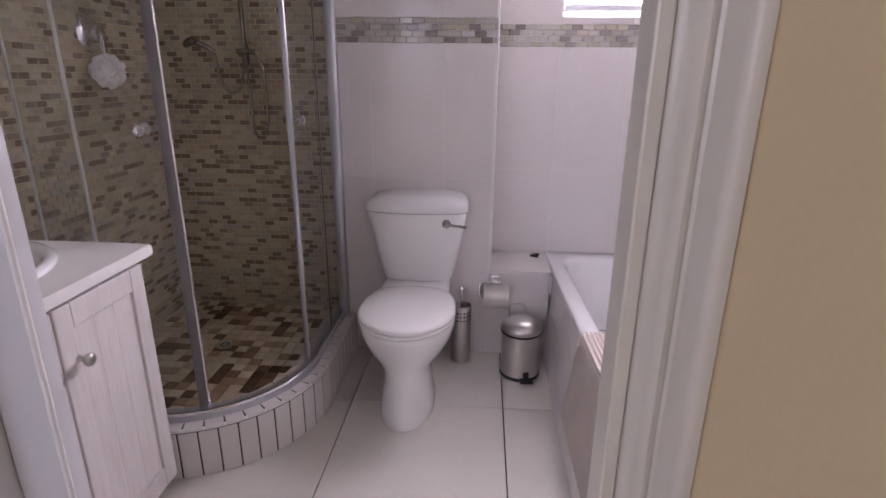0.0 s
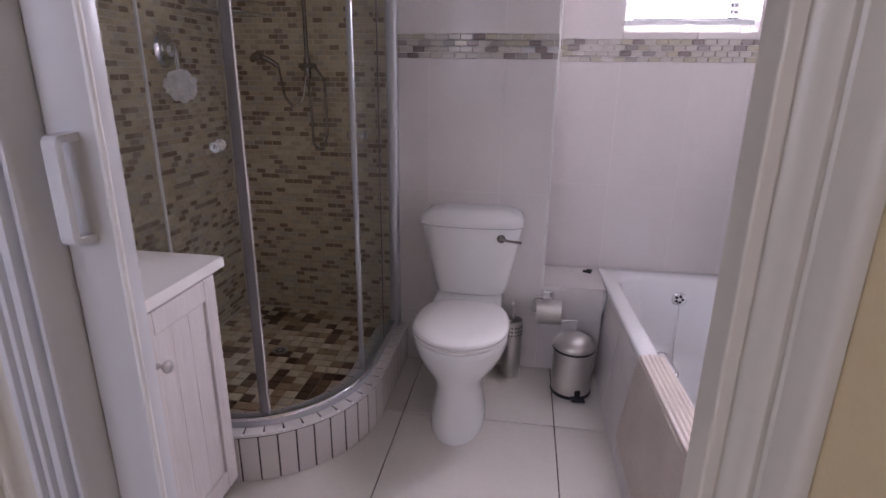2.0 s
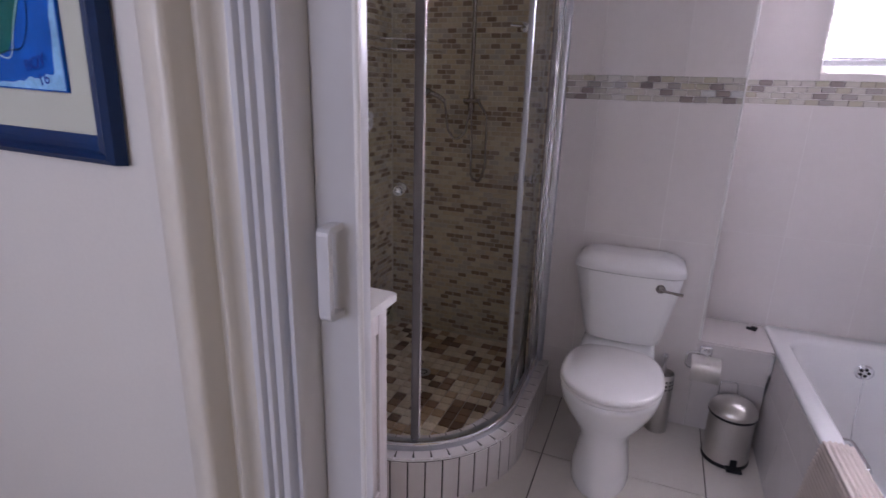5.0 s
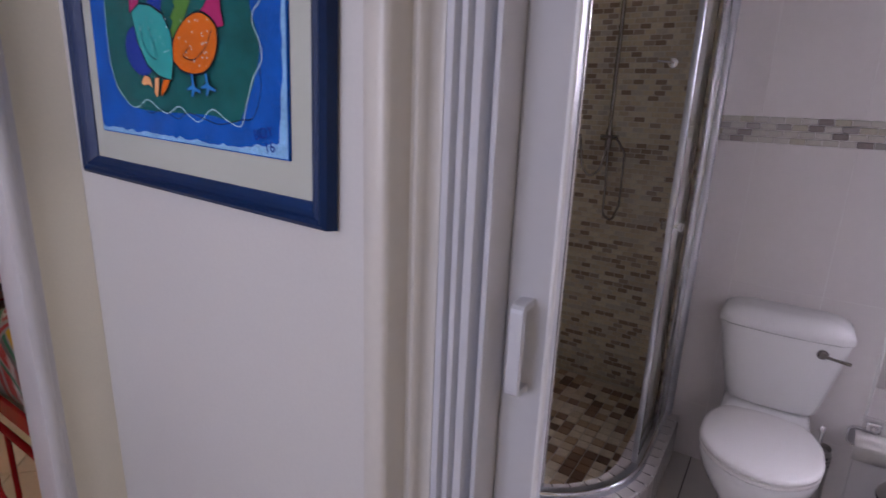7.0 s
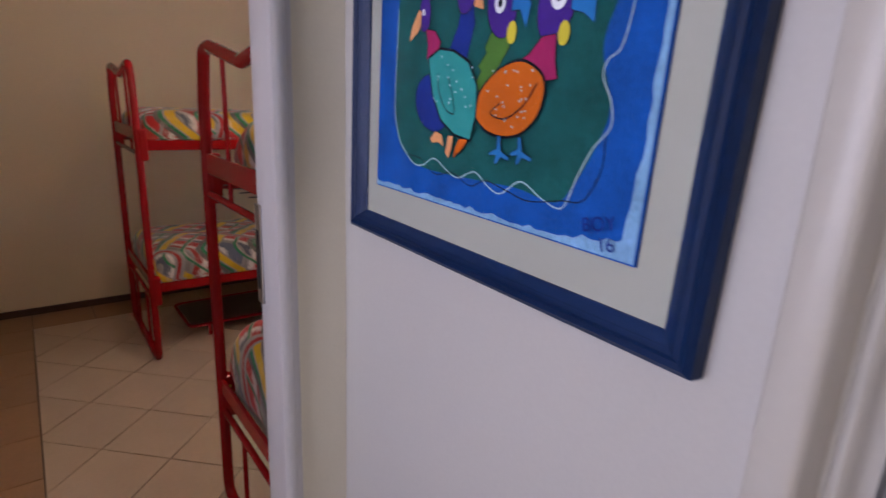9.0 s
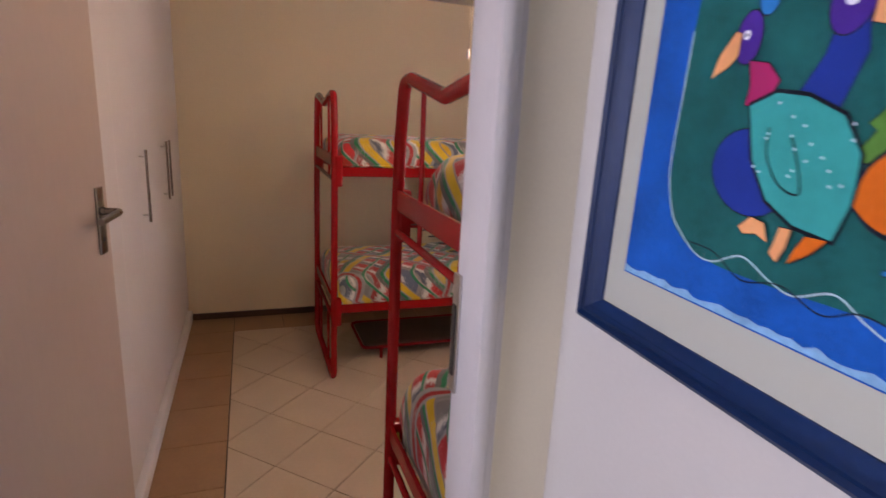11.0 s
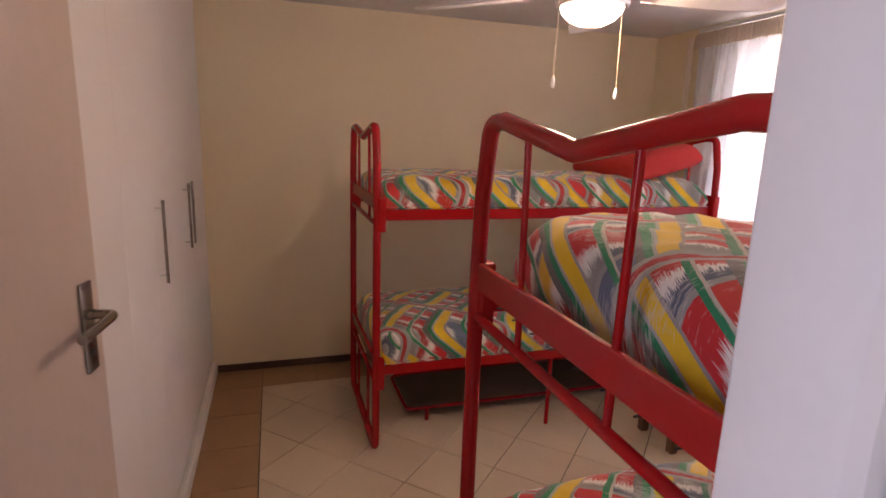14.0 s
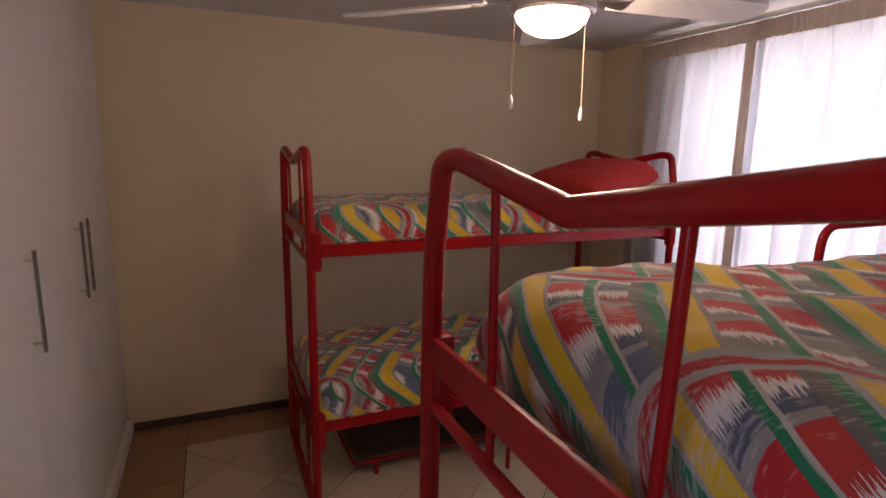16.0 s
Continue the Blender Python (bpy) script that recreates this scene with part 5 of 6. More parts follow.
    pts = [(bx0 + 0.002, iz0 + 1.294)] + [(bx1 - 0.002, iz0 + 1.294)]
    up = []
    for k in range(46):
        u = k / 45
        up.append((bx1 - 0.002 - u * (bx1 - bx0 - 0.004), iz0 + 1.294 + 0.004 + rnd.random() * 0.006 + 0.018 * max(0.0, 1 - u * 5)))
    shape("brushed_edge", "pale", pts + up)
    side = [(bx1 - 0.002, iz0 + 1.30), (bx1 - 0.002, iz1 + 1.29)]
    for k in range(40):
        side.append((bx1 - 0.008 - rnd.random() * 0.004 - 0.012 * max(0.0, (k - 32) / 7), iz1 + 1.29 - k / 39 * (iz1 - iz0 - 0.01)))
    shape("brushed_edge", "pale", side)
    # teal ground
    gp = wavy([(-0.752, 1.50), (-0.735, 1.46), (-0.69, 1.436), (-0.62, 1.432), (-0.55, 1.434), (-0.47, 1.436), (-0.41, 1.430), (-0.385, 1.455), (-0.362, 1.50), (-0.352, 1.54), (-0.37, 1.60), (-0.355, 1.66), (-0.35, 1.75), (-0.38, 1.88), (-0.46, 1.95), (-0.58, 1.97), (-0.70, 1.95), (-0.75, 1.86), (-0.748, 1.74), (-0.755, 1.62), (-0.752, 1.50)])
    shape("painted_ground", "green", gp[:-1])
    line("painted_line", "chalk", wavy([(-0.753, 1.66), (-0.754, 1.60), (-0.755, 1.52), (-0.742, 1.475), (-0.728, 1.458), (-0.70, 1.438), (-0.675, 1.436), (-0.644, 1.450), (-0.612, 1.437), (-0.586, 1.431), (-0.553, 1.444), (-0.525, 1.430), (-0.500, 1.424), (-0.466, 1.445), (-0.43, 1.431), (-0.398, 1.426), (-0.383, 1.461), (-0.367, 1.495), (-0.348, 1.520), (-0.352, 1.545), (-0.365, 1.568), (-0.362, 1.585), (-0.347, 1.60), (-0.34, 1.66), (-0.348, 1.75)]), 0.0016)
    line("painted_line", "black", wavy([(-0.71, 1.448), (-0.675, 1.445), (-0.64, 1.428), (-0.60, 1.436), (-0.56, 1.424), (-0.53, 1.436), (-0.49, 1.430), (-0.45, 1.424), (-0.40, 1.434), (-0.37, 1.440), (-0.352, 1.475), (-0.352, 1.51)]), 0.0016)
    # plain painted shapes
    shape("painted_shape", "navy", oval(-0.655, 1.528, 0.045, 0.038, -30))
    shape("painted_shape", "navy", [(-0.622, 1.60), (-0.585, 1.585), (-0.572, 1.63), (-0.58, 1.665), (-0.60, 1.665), (-0.606, 1.63)])
    shape("painted_shape", "leaf", [(-0.57, 1.545), (-0.545, 1.55), (-0.52, 1.58), (-0.505, 1.60), (-0.51, 1.625), (-0.535, 1.625), (-0.55, 1.60), (-0.545, 1.595), (-0.56, 1.578), (-0.553, 1.573)])
    shape("painted_shape", "purple", oval(-0.592, 1.672, 0.019, 0.030, -8))
    shape("painted_shape", "purple", oval(-0.524, 1.648, 0.026, 0.038, 10))
    shape("painted_shape", "purple", oval(-0.437, 1.645, 0.027, 0.042, -12))
    shape("painted_shape", "purple", oval(-0.682, 1.648, 0.014, 0.024, 0))
    shape("painted_shape", "sea", oval(-0.667, 1.682, 0.011, 0.017, 0))
    shape("painted_shape", "peach", [(-0.690, 1.652), (-0.697, 1.655), (-0.712, 1.635), (-0.719, 1.612), (-0.700, 1.622), (-0.690, 1.632)])
    shape("painted_shape", "peach", [(-0.575, 1.667), (-0.560, 1.668), (-0.556, 1.645), (-0.575, 1.650)])
    shape("painted_shape", "sea", [(-0.505, 1.655), (-0.487, 1.665), (-0.474, 1.645), (-0.480, 1.620), (-0.492, 1.640), (-0.506, 1.640)])
    shape("painted_shape", "sea", [(-0.416, 1.655), (-0.40, 1.668), (-0.384, 1.650), (-0.383, 1.620), (-0.398, 1.630), (-0.416, 1.635)])
    shape("painted_shape", "crimson", [(-0.676, 1.628), (-0.655, 1.625), (-0.640, 1.610), (-0.645, 1.600), (-0.637, 1.595), (-0.655, 1.585), (-0.672, 1.588), (-0.670, 1.605)])
    shape("painted_shape", "crimson", [(-0.452, 1.610), (-0.432, 1.612), (-0.430, 1.585), (-0.424, 1.565), (-0.445, 1.562), (-0.465, 1.580), (-0.486, 1.583), (-0.470, 1.592)])
    shape("painted_outline", "black", [(-0.668, 1.590), (-0.640, 1.603), (-0.61, 1.600), (-0.575, 1.585), (-0.556, 1.555), (-0.553, 1.52), (-0.562, 1.482), (-0.60, 1.487), (-0.632, 1.505), (-0.655, 1.54)])
    shape("painted_shape", "teal", [(-0.666, 1.588), (-0.640, 1.600), (-0.61, 1.597), (-0.577, 1.583), (-0.558, 1.555), (-0.555, 1.52), (-0.564, 1.485), (-0.60, 1.490), (-0.630, 1.507), (-0.652, 1.54)])
    shape("painted_outline", "black", wavy([(-0.557, 1.515), (-0.552, 1.548), (-0.52, 1.575), (-0.483, 1.587), (-0.450, 1.575), (-0.438, 1.555), (-0.445, 1.525), (-0.468, 1.502), (-0.50, 1.493), (-0.535, 1.498), (-0.557, 1.515)], 5)[:-1])
    shape("painted_shape", "orange", wavy([(-0.555, 1.515), (-0.550, 1.546), (-0.52, 1.573), (-0.483, 1.584), (-0.452, 1.573), (-0.441, 1.555), (-0.447, 1.526), (-0.469, 1.504), (-0.50, 1.496), (-0.534, 1.501), (-0.555, 1.515)], 5)[:-1])
    for cx, cz, r in ((-0.525, 1.650, 0.0095), (-0.433, 1.650, 0.0115), (-0.592, 1.672, 0.007), (-0.683, 1.650, 0.0035)):
        shape("painted_spot", "white", oval(cx, cz, r, r * 1.25, 0, 16))
        shape("painted_spot", "black", oval(cx, cz, r * 0.42, r * 0.55, 0, 12))
    for cx, cz in ((-0.501, 1.616), (-0.421, 1.612)):
        shape("painted_spot", "yellow", oval(cx, cz, 0.008, 0.013, 0, 14))
    line("painted_line", "black", wavy([(-0.640, 1.57), (-0.637, 1.545), (-0.62, 1.522), (-0.600, 1.517), (-0.606, 1.540), (-0.618, 1.565)]), 0.0018)
    line("painted_line", "black", wavy([(-0.510, 1.535), (-0.527, 1.522), (-0.50, 1.517), (-0.470, 1.535), (-0.452, 1.560)]), 0.0018)
    for k in range(46):
        if k < 20:
            x, z = rnd.uniform(-0.65, -0.565), rnd.uniform(1.525, 1.593)
            if (x + 0.605) / 0.05 + (1.55 - z) / 0.05 > 1.2 or x < -0.655:
                continue
        else:
            x, z = rnd.uniform(-0.535, -0.455), rnd.uniform(1.507, 1.575)
        shape("painted_spot", "chalk", oval(x, z, 0.0015, 0.0015, 0, 7))
    shape("painted_shape", "peach", [(-0.640, 1.490), (-0.625, 1.487), (-0.618, 1.470), (-0.632, 1.475), (-0.645, 1.472), (-0.652, 1.478)])
    shape("painted_shape", "peach", [(-0.610, 1.487), (-0.598, 1.487), (-0.60, 1.470), (-0.606, 1.455), (-0.615, 1.462), (-0.612, 1.474)])
    shape("painted_shape", "orange", [(-0.585, 1.485), (-0.566, 1.485), (-0.578, 1.470), (-0.596, 1.457), (-0.592, 1.472)])
    shape("painted_shape", "sea", [(-0.510, 1.496), (-0.504, 1.496), (-0.501, 1.478), (-0.486, 1.472), (-0.487, 1.467), (-0.500, 1.470), (-0.508, 1.460), (-0.512, 1.462), (-0.509, 1.472), (-0.522, 1.470), (-0.522, 1.474), (-0.509, 1.480)])
    shape("painted_shape", "sea", [(-0.474, 1.498), (-0.468, 1.498), (-0.465, 1.482), (-0.448, 1.476), (-0.449, 1.471), (-0.464, 1.474), (-0.470, 1.464), (-0.474, 1.466), (-0.471, 1.476), (-0.484, 1.474), (-0.484, 1.478), (-0.472, 1.484)])
    cu = bpy.data.curves.new("signature", "FONT")
    cu.body, cu.size, cu.extrude = "BOY\n   16", 0.022, 0.0002
    sg = new("signature", cu)
    sg.data.materials.append(INK["navy"])
    sg.parent = th
    sg.matrix_basis = pose(-0.362 + 0.558, layer[0] - 0.001, 1.408 - 1.292, 90, -14, 0)
    th.rotation_euler = (0, radians(1.5), 0)
    ob = part("glazing", boxes((x0 + 0.03, x1 - 0.03, layer[0] - 0.004, layer[0] - 0.003, 0.03, Ht - 0.03)), M["pane"], th, "thin clear glass")
    ob.visible_shadow = False


framed_painting()


# ---- bedroom door ----
def bedroom_door():
    th = empty("door_2", (-1.0, 0.085, 0), "plain painted door standing open into the bedroom", "door", kind=S)
    L = 0.825
    part("leaf", boxes((-L, 0.055, -0.02, 0.02, 0.012, 2.04), bev=0.002), M["door_paint"], th)
    for s_ in (1, -1):
        y = s_ * 0.02
        bm = boxes((-L + 0.035, -L + 0.075, min(y, y + s_ * 0.007), max(y, y + s_ * 0.007), 1.185, 1.355), bev=0.0028)
        plate = smooth(part("lock_plate", bm, M["dull_chrome"], th, "brushed steel lock plate"), 40)
        bm = bmesh.new()
        lathe(bm, [(0, 0), (0.011, 0), (0.010, 0.010), (0, 0.010)], m=pose(-L + 0.055, y + s_ * 0.006, 1.295, -90 * s_, 0, 0), n=16)
        tube(bm, rounded([(-L + 0.055, y + s_ * 0.008, 1.295), (-L + 0.055, y + s_ * 0.050, 1.295), (-L + 0.175, y + s_ * 0.050, 1.290)], 0.014, 5), 0.0088, 12)
        smooth(part("lever_handle", bm, M["dull_chrome"], plate, "steel lever handle"), 50)
        bm = bmesh.new()
        lathe(bm, [(0, 0), (0.006, 0), (0.006, 0.0012), (0, 0.0012)], m=pose(-L + 0.055, y + s_ * 0.0068, 1.222, -90 * s_, 0, 0), n=12)
        part("keyhole", bm, M["black"], plate)
    th.rotation_euler = (0, 0, radians(-8.7))


bedroom_door()

bm = boxes((-1.034, -1.008, 0.8795, 0.8845, 1.13, 1.33), bev=0.0015)
strike = part("strike_plate", bm, M["steel"], bedroom_door_frame, "steel strike plate")
part("latch_hole", boxes((-1.027, -1.014, 0.8775, 0.8793, 1.16, 1.28)), M["black"], strike)


# ---- built-in cupboards ----
def cupboard(x0, x1, handle):
    th = empty("built_in_cupboard", (x0, 0.11, 0), "white melamine built-in cupboard with a tall door and bar handle", "cupboard", "built-in cupboards")
    w = x1 - x0
    part("carcass", boxes((0.001, w - 0.001, -0.58, -0.002, 0.10, 2.40)), M["melamine"], th)
    door = part("door", boxes((0.0006, w - 0.0006, 0.0, 0.018, 0.105, 2.395), bev=0.0012), M["melamine"], th)
    if handle is not None:
        hx = handle - x0
        bm = bmesh.new()
        tube(bm, [(hx, 0.047, 1.045), (hx, 0.047, 1.365)], 0.006, 12)
        h = smooth(part("bar_handle", bm, M["dull_chrome"], door, "brushed steel bar handle"), 50)
        for z in (1.075, 1.335):
            bm = bmesh.new()
            tube(bm, [(hx, 0.018, z), (hx, 0.047, z)], 0.0045, 10)
            smooth(part("handle_post", bm, M["steel"], door), 50)


for x0, x1, h in ((-4.408, -4.02, None), (-4.02, -3.624, -3.686), (-3.624, -3.235, -3.562), (-3.235, -2.85, -2.90), (-2.85, -2.46, None), (-2.46, -2.07, None), (-2.07, -1.68, None)):
    cupboard(x0, x1, h)
tagged(part("cupboard_plinth", boxes((-4.408, -1.68, -0.45, 0.152, 0.0, 0.078), bev=0.008), M["frame_trim"]), "white plinth board under the cupboards", "plinth", kind=S)
tagged(part("cupboard_filler", boxes((-1.678, -0.972, -0.595, -0.06, 0.0, CEIL - 0.004)), M["wall_bedroom"]), "cream painted return beside the cupboards", "wall", kind=S)

tagged(part("baseboard", boxes((-4.4095, -4.392, 0.13, 3.42, 0.0, 0.048), bev=0.003), M["skirting"]), "dark brown wooden skirting along the bedroom wall", "skirting", kind=S)
tagged(part("baseboard", boxes((-4.39, -1.03, 3.402, 3.4195, 0.0, 0.048), bev=0.003), M["skirting"]), "dark brown wooden skirting under the window", "skirting", kind=S)


# ---- ceiling fan ----
def ceiling_fan():
    th = empty("ceiling_fan", (-2.2, 1.48, 0), "white ceiling fan with a lit glass bowl and two pull cords", "ceiling fan")
    bm = bmesh.new()
    lathe(bm, [(0, CEIL - 0.002), (0.065, CEIL - 0.002), (0.06, CEIL - 0.045), (0.02, CEIL - 0.065), (0, CEIL - 0.065)], n=28)
    smooth(part("canopy", bm, M["fan_white"], th), 40)
    bm = bmesh.new()
    tube(bm, [(0, 0, 2.20), (0, 0, CEIL - 0.05)], 0.011, 12)
    smooth(part("down_rod", bm, M["fan_white"], th), 60)
    bm = bmesh.new()
    lathe(bm, [(0, 2.20), (0.04, 2.20), (0.105, 2.18), (0.118, 2.155), (0.118, 2.10), (0.10, 2.085), (0, 2.085)], n=36)
    smooth(part("motor_housing", bm, M["fan_white"], th), 40)
    bm = bmesh.new()
    lathe(bm, [(0, 2.065), (0.085, 2.065), (0.092, 2.055), (0.106, 2.05), (0.109, 2.045), (0.109, 2.028), (0.102, 2.022), (0, 2.022)], n=36)
    smooth(part("light_collar", bm, M["steel"], th, "brushed metal light collar"), 40)
    bm = bmesh.new()
    lathe(bm, [(0.094, 2.03), (0.094, 2.022), (0.087, 2.004), (0.068, 1.986), (0.042, 1.974), (0, 1.970)], n=36)
    smooth(part("glass_bowl", bm, M["bowl"], th, "glowing frosted glass bowl"), 60)
    for k in range(5):
        a = 223 + 72 * k
        m = pose(0, 0, 2.066, 0, 0, a) @ pose(0, 0, 0, -10, 0, 0)
        bm = bmesh.new()
        out = [(0.17, -0.045), (0.30, -0.056), (0.50, -0.064), (0.585, -0.060), (0.61, -0.035), (0.615, 0.0), (0.61, 0.035), (0.585, 0.060), (0.50, 0.064), (0.30, 0.056), (0.17, 0.045)]
        prism(bm, out, -0.003, 0.003, m)
        blade = part("blade", bm, M["fan_white"], th)
        bm = bmesh.new()
        prism(bm, [(0.09, -0.018), (0.16, -0.018), (0.21, -0.032), (0.21, 0.032), (0.16, 0.018), (0.09, 0.018)], -0.009, -0.004, m)
        part("blade_arm", bm, M["steel"], blade)
    for dx, dy, z in ((0.02, -0.161, 1.785), (-0.016, 0.118, 1.765)):
        d = Vector((dx, dy, 0)).normalized() * 0.112
        bm = bmesh.new()
        tube(bm, [(d.x * 0.97, d.y * 0.97, 2.04), (d.x * 1.05, d.y * 1.05, 2.02), (d.x * 1.08, d.y * 1.08, z + 0.03)], 0.0011, 6)
        cord = part("pull_cord", bm, M["cord"], th)
        bm = bmesh.new()
        lathe(bm, [(0, z + 0.034), (0.003, z + 0.032), (0.006, z + 0.018), (0.0065, z + 0.008), (0.004, z), (0, z)], (d.x * 1.08, d.y * 1.08, 0), 14)
        smooth(part("cord_pull", bm, M["fan_white"], cord), 60)


ceiling_fan()


# ---- curtains and bedroom window ----


def curtain(x0, x1, y, seed, label):
    th = empty("curtain", ((x0 + x1) / 2, y, 2.34), label, "curtain", "bedroom curtains")
    cx = (x0 + x1) / 2
    nx, nz = 150, 30
    bm = bmesh.new()
    rows = []
    for j in range(nz + 1):
        v = j / nz
        z = 2.335 - v * 2.31
        row = []
        for i in range(nx + 1):
            u = i / nx
            x = x0 + (x1 - x0) * u
            amp = 0.014 + 0.062 * min(1.0, v * 2.2)
            ph = u * (x1 - x0) / 0.155 * 2 * math.pi + 2.2 * noise.noise(Vector((u * 4, seed, v * 0.5)))
            y_ = math.sin(ph) * amp + 0.5 * amp * math.sin(2.3 * ph + seed) * (1 - 0.5 * v) + 0.012 * noise.noise(Vector((u * 14, v * 5, seed)))
            if v < 0.055:
                y_ = y_ * 0.5 + 0.007 * math.sin(u * (x1 - x0) / 0.022 * 2 * math.pi)
            row.append(bm.verts.new((x - cx + 0.01 * math.cos(ph), y_, z - 2.34)))
        rows.append(row)
    for a, b in zip(rows, rows[1:]):
        for i in range(nx):
            bm.faces.new((a[i], a[i + 1], b[i + 1], b[i]))
    cl = smooth(part("cloth", bm, M["curtain"], th), 80)
    tape = bmesh.new()
    upright(tape, [(x0 - cx + (x1 - x0) * i / 160, -0.026 + 0.006 * math.sin(i * 1.3) + 0.003 * math.sin(i * 0.37)) for i in range(161)], 0.003, -0.088, 0.006)
    bm = bmesh.new()
    upright(bm, [(x0 - cx - 0.012, -0.072), (x0 - cx + 0.012, -0.078), (x0 - cx + 0.034, -0.074), (x0 - cx + 0.052, -0.080)], 0.003, -2.31, -0.02)
    part("side_hem", bm, M["hem"], th, "doubled beige side hem")
    part("heading_tape", tape, M["hem"], th, "cream gathered heading tape")
    x = x0 + 0.05
    while x < x1:
        bm = bmesh.new()
        tube(bm, [(x - cx, 0.0, -0.03), (x - cx, 0.012, 0.0), (x - cx, 0.0, 0.022)], 0.002, 6)
        part("curtain_hook", bm, M["fan_white"], th)
        x += 0.11


curtain(-3.84, -2.98, 3.31, 2.0, "white unlined curtain hanging in folds, drawn closed")
curtain(-3.02, -2.06, 3.29, 5.0, "white unlined curtain hanging in folds, drawn closed")
curtain(-2.10, -1.10, 3.31, 8.0, "white unlined curtain hanging in folds, drawn closed")
th = empty("curtain_track", (-2.45, 3.30, 2.362), "white curtain track fixed under the ceiling", "curtain rail")
part("track", boxes((-1.38, 1.40, -0.012, 0.012, -0.006, 0.016), bev=0.003), M["fan_white"], th)
for x in (-1.3, -0.4, 0.4, 1.3):
    part("track_bracket", boxes((x - 0.012, x + 0.012, -0.01, 0.118, 0.014, 0.018), (x - 0.012, x + 0.012, 0.112, 0.118, -0.02, 0.014)), M["fan_white"], th)


def bedroom_window():
    th = empty("window_2", (0, 0, 0), "wide white framed bedroom window behind curtains", "window", kind=S)
    x0, x1, z0, z1 = -3.52, -1.15, 0.85, 2.22
    bm = boxes((x0, x0 + 0.045, 3.47, 3.51, z0, z1), (x1 - 0.045, x1, 3.47, 3.51, z0, z1), (x0 + 0.045, x1 - 0.045, 3.47, 3.51, z0, z0 + 0.045), (x0 + 0.045, x1 - 0.045, 3.47, 3.51, z1 - 0.045, z1), bev=0.003)
    part("window_frame", bm, M["frame_white"], th)
    step = (x1 - x0 - 0.09) / 3
    for k in range(3):
        a = x0 + 0.045 + k * step
        ob = part("pane", boxes((a + 0.012, a + step - 0.012, 3.487, 3.492, z0 + 0.046, z1 - 0.046)), M["pane"], th)
        ob.visible_shadow = False
        if k:
            part("mullion", boxes((a - 0.011, a + 0.011, 3.474, 3.506, z0 + 0.046, z1 - 0.046)), M["frame_white"], th)
    part("window_sill", boxes((x0 - 0.02, x1 + 0.02, 3.395, 3.469, z0 - 0.03, z0 - 0.002), bev=0.004), M["frame_white"], th)


bedroom_window()


# added to go with the passage fill lamp; no known window stands here
def added_passage_window():
    th = empty("window_added", (0, 0, 0), "added white framed passage window, out of view", "window", kind=S)
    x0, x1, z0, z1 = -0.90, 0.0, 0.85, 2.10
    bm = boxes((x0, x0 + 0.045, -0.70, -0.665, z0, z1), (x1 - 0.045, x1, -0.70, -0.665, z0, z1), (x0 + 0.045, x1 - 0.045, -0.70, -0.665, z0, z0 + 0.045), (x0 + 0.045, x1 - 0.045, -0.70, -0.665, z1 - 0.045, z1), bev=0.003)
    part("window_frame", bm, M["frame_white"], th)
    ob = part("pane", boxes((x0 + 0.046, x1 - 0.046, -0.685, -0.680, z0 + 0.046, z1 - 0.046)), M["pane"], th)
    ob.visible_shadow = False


added_passage_window()
tagged(part("backdrop", boxes((-7, 5, 6.0, 6.05, -0.15, 6.0)), M["daylight"]), "bright overexposed daylight outside the windows", "backdrop", kind=S)


# ---- under the far bunk ----
def trundle_bed():
    th = empty("trundle_bed", (-3.46, 1.25, 0), "low red framed trundle bed, dark sheet for shade under the bunk", "trundle bed")
    bm = bmesh.new()
    tube(bm, rounded([(0, 0, 0.075), (0, 1.62, 0.075), (-0.46, 1.62, 0.075), (-0.46, 0, 0.075)], 0.05, 5, True), 0.010, 10, True)
    smooth(part("frame", bm, M["red_enamel"], th), 60)
    for x, y in ((0, 0.12), (0, 1.5), (-0.46, 0.12), (-0.46, 1.5)):
        bm = bmesh.new()
        tube(bm, [(x, y, 0.0), (x, y, 0.075)], 0.012, 10)
        smooth(part("leg", bm, M["red_enamel"], th), 60)
    # dark sheet laid in to imitate the shade under the bunk
    bm = bmesh.new()
    cushion(bm, -0.45, -0.01, 0.02, 1.60, 0.052, 0.088, 21.0, 12, 24, 5.0, 0.004)
    smooth(part("mattress", bm, M["bunk_shade"], th, "thin dark sheet for the shade under the bunk"), 60)


trundle_bed()


def wooden_stool():
    th = empty("wooden_stool", (-2.93, 2.62, 0), "low brown wooden stool standing between the bunks", "stool")
    part("seat", boxes((-0.15, 0.15, -0.09, 0.21, 0.215, 0.245), bev=0.006), M["wood_leg"], th)
    for x in (-0.12, 0.12):
        for y in (-0.06, 0.18):
            part("leg", boxes((x - 0.022, x + 0.022, y - 0.022, y + 0.022, 0, 0.215), bev=0.004), M["wood_leg"], th)


wooden_stool()


# ---- pieces: wall tiles ----
ROWS_Z = ((0.0, 0.2555), (0.2555, 0.8225), (0.8225, 1.362), (1.458, 2.0215), (2.0215, CEIL))
TH = 0.008


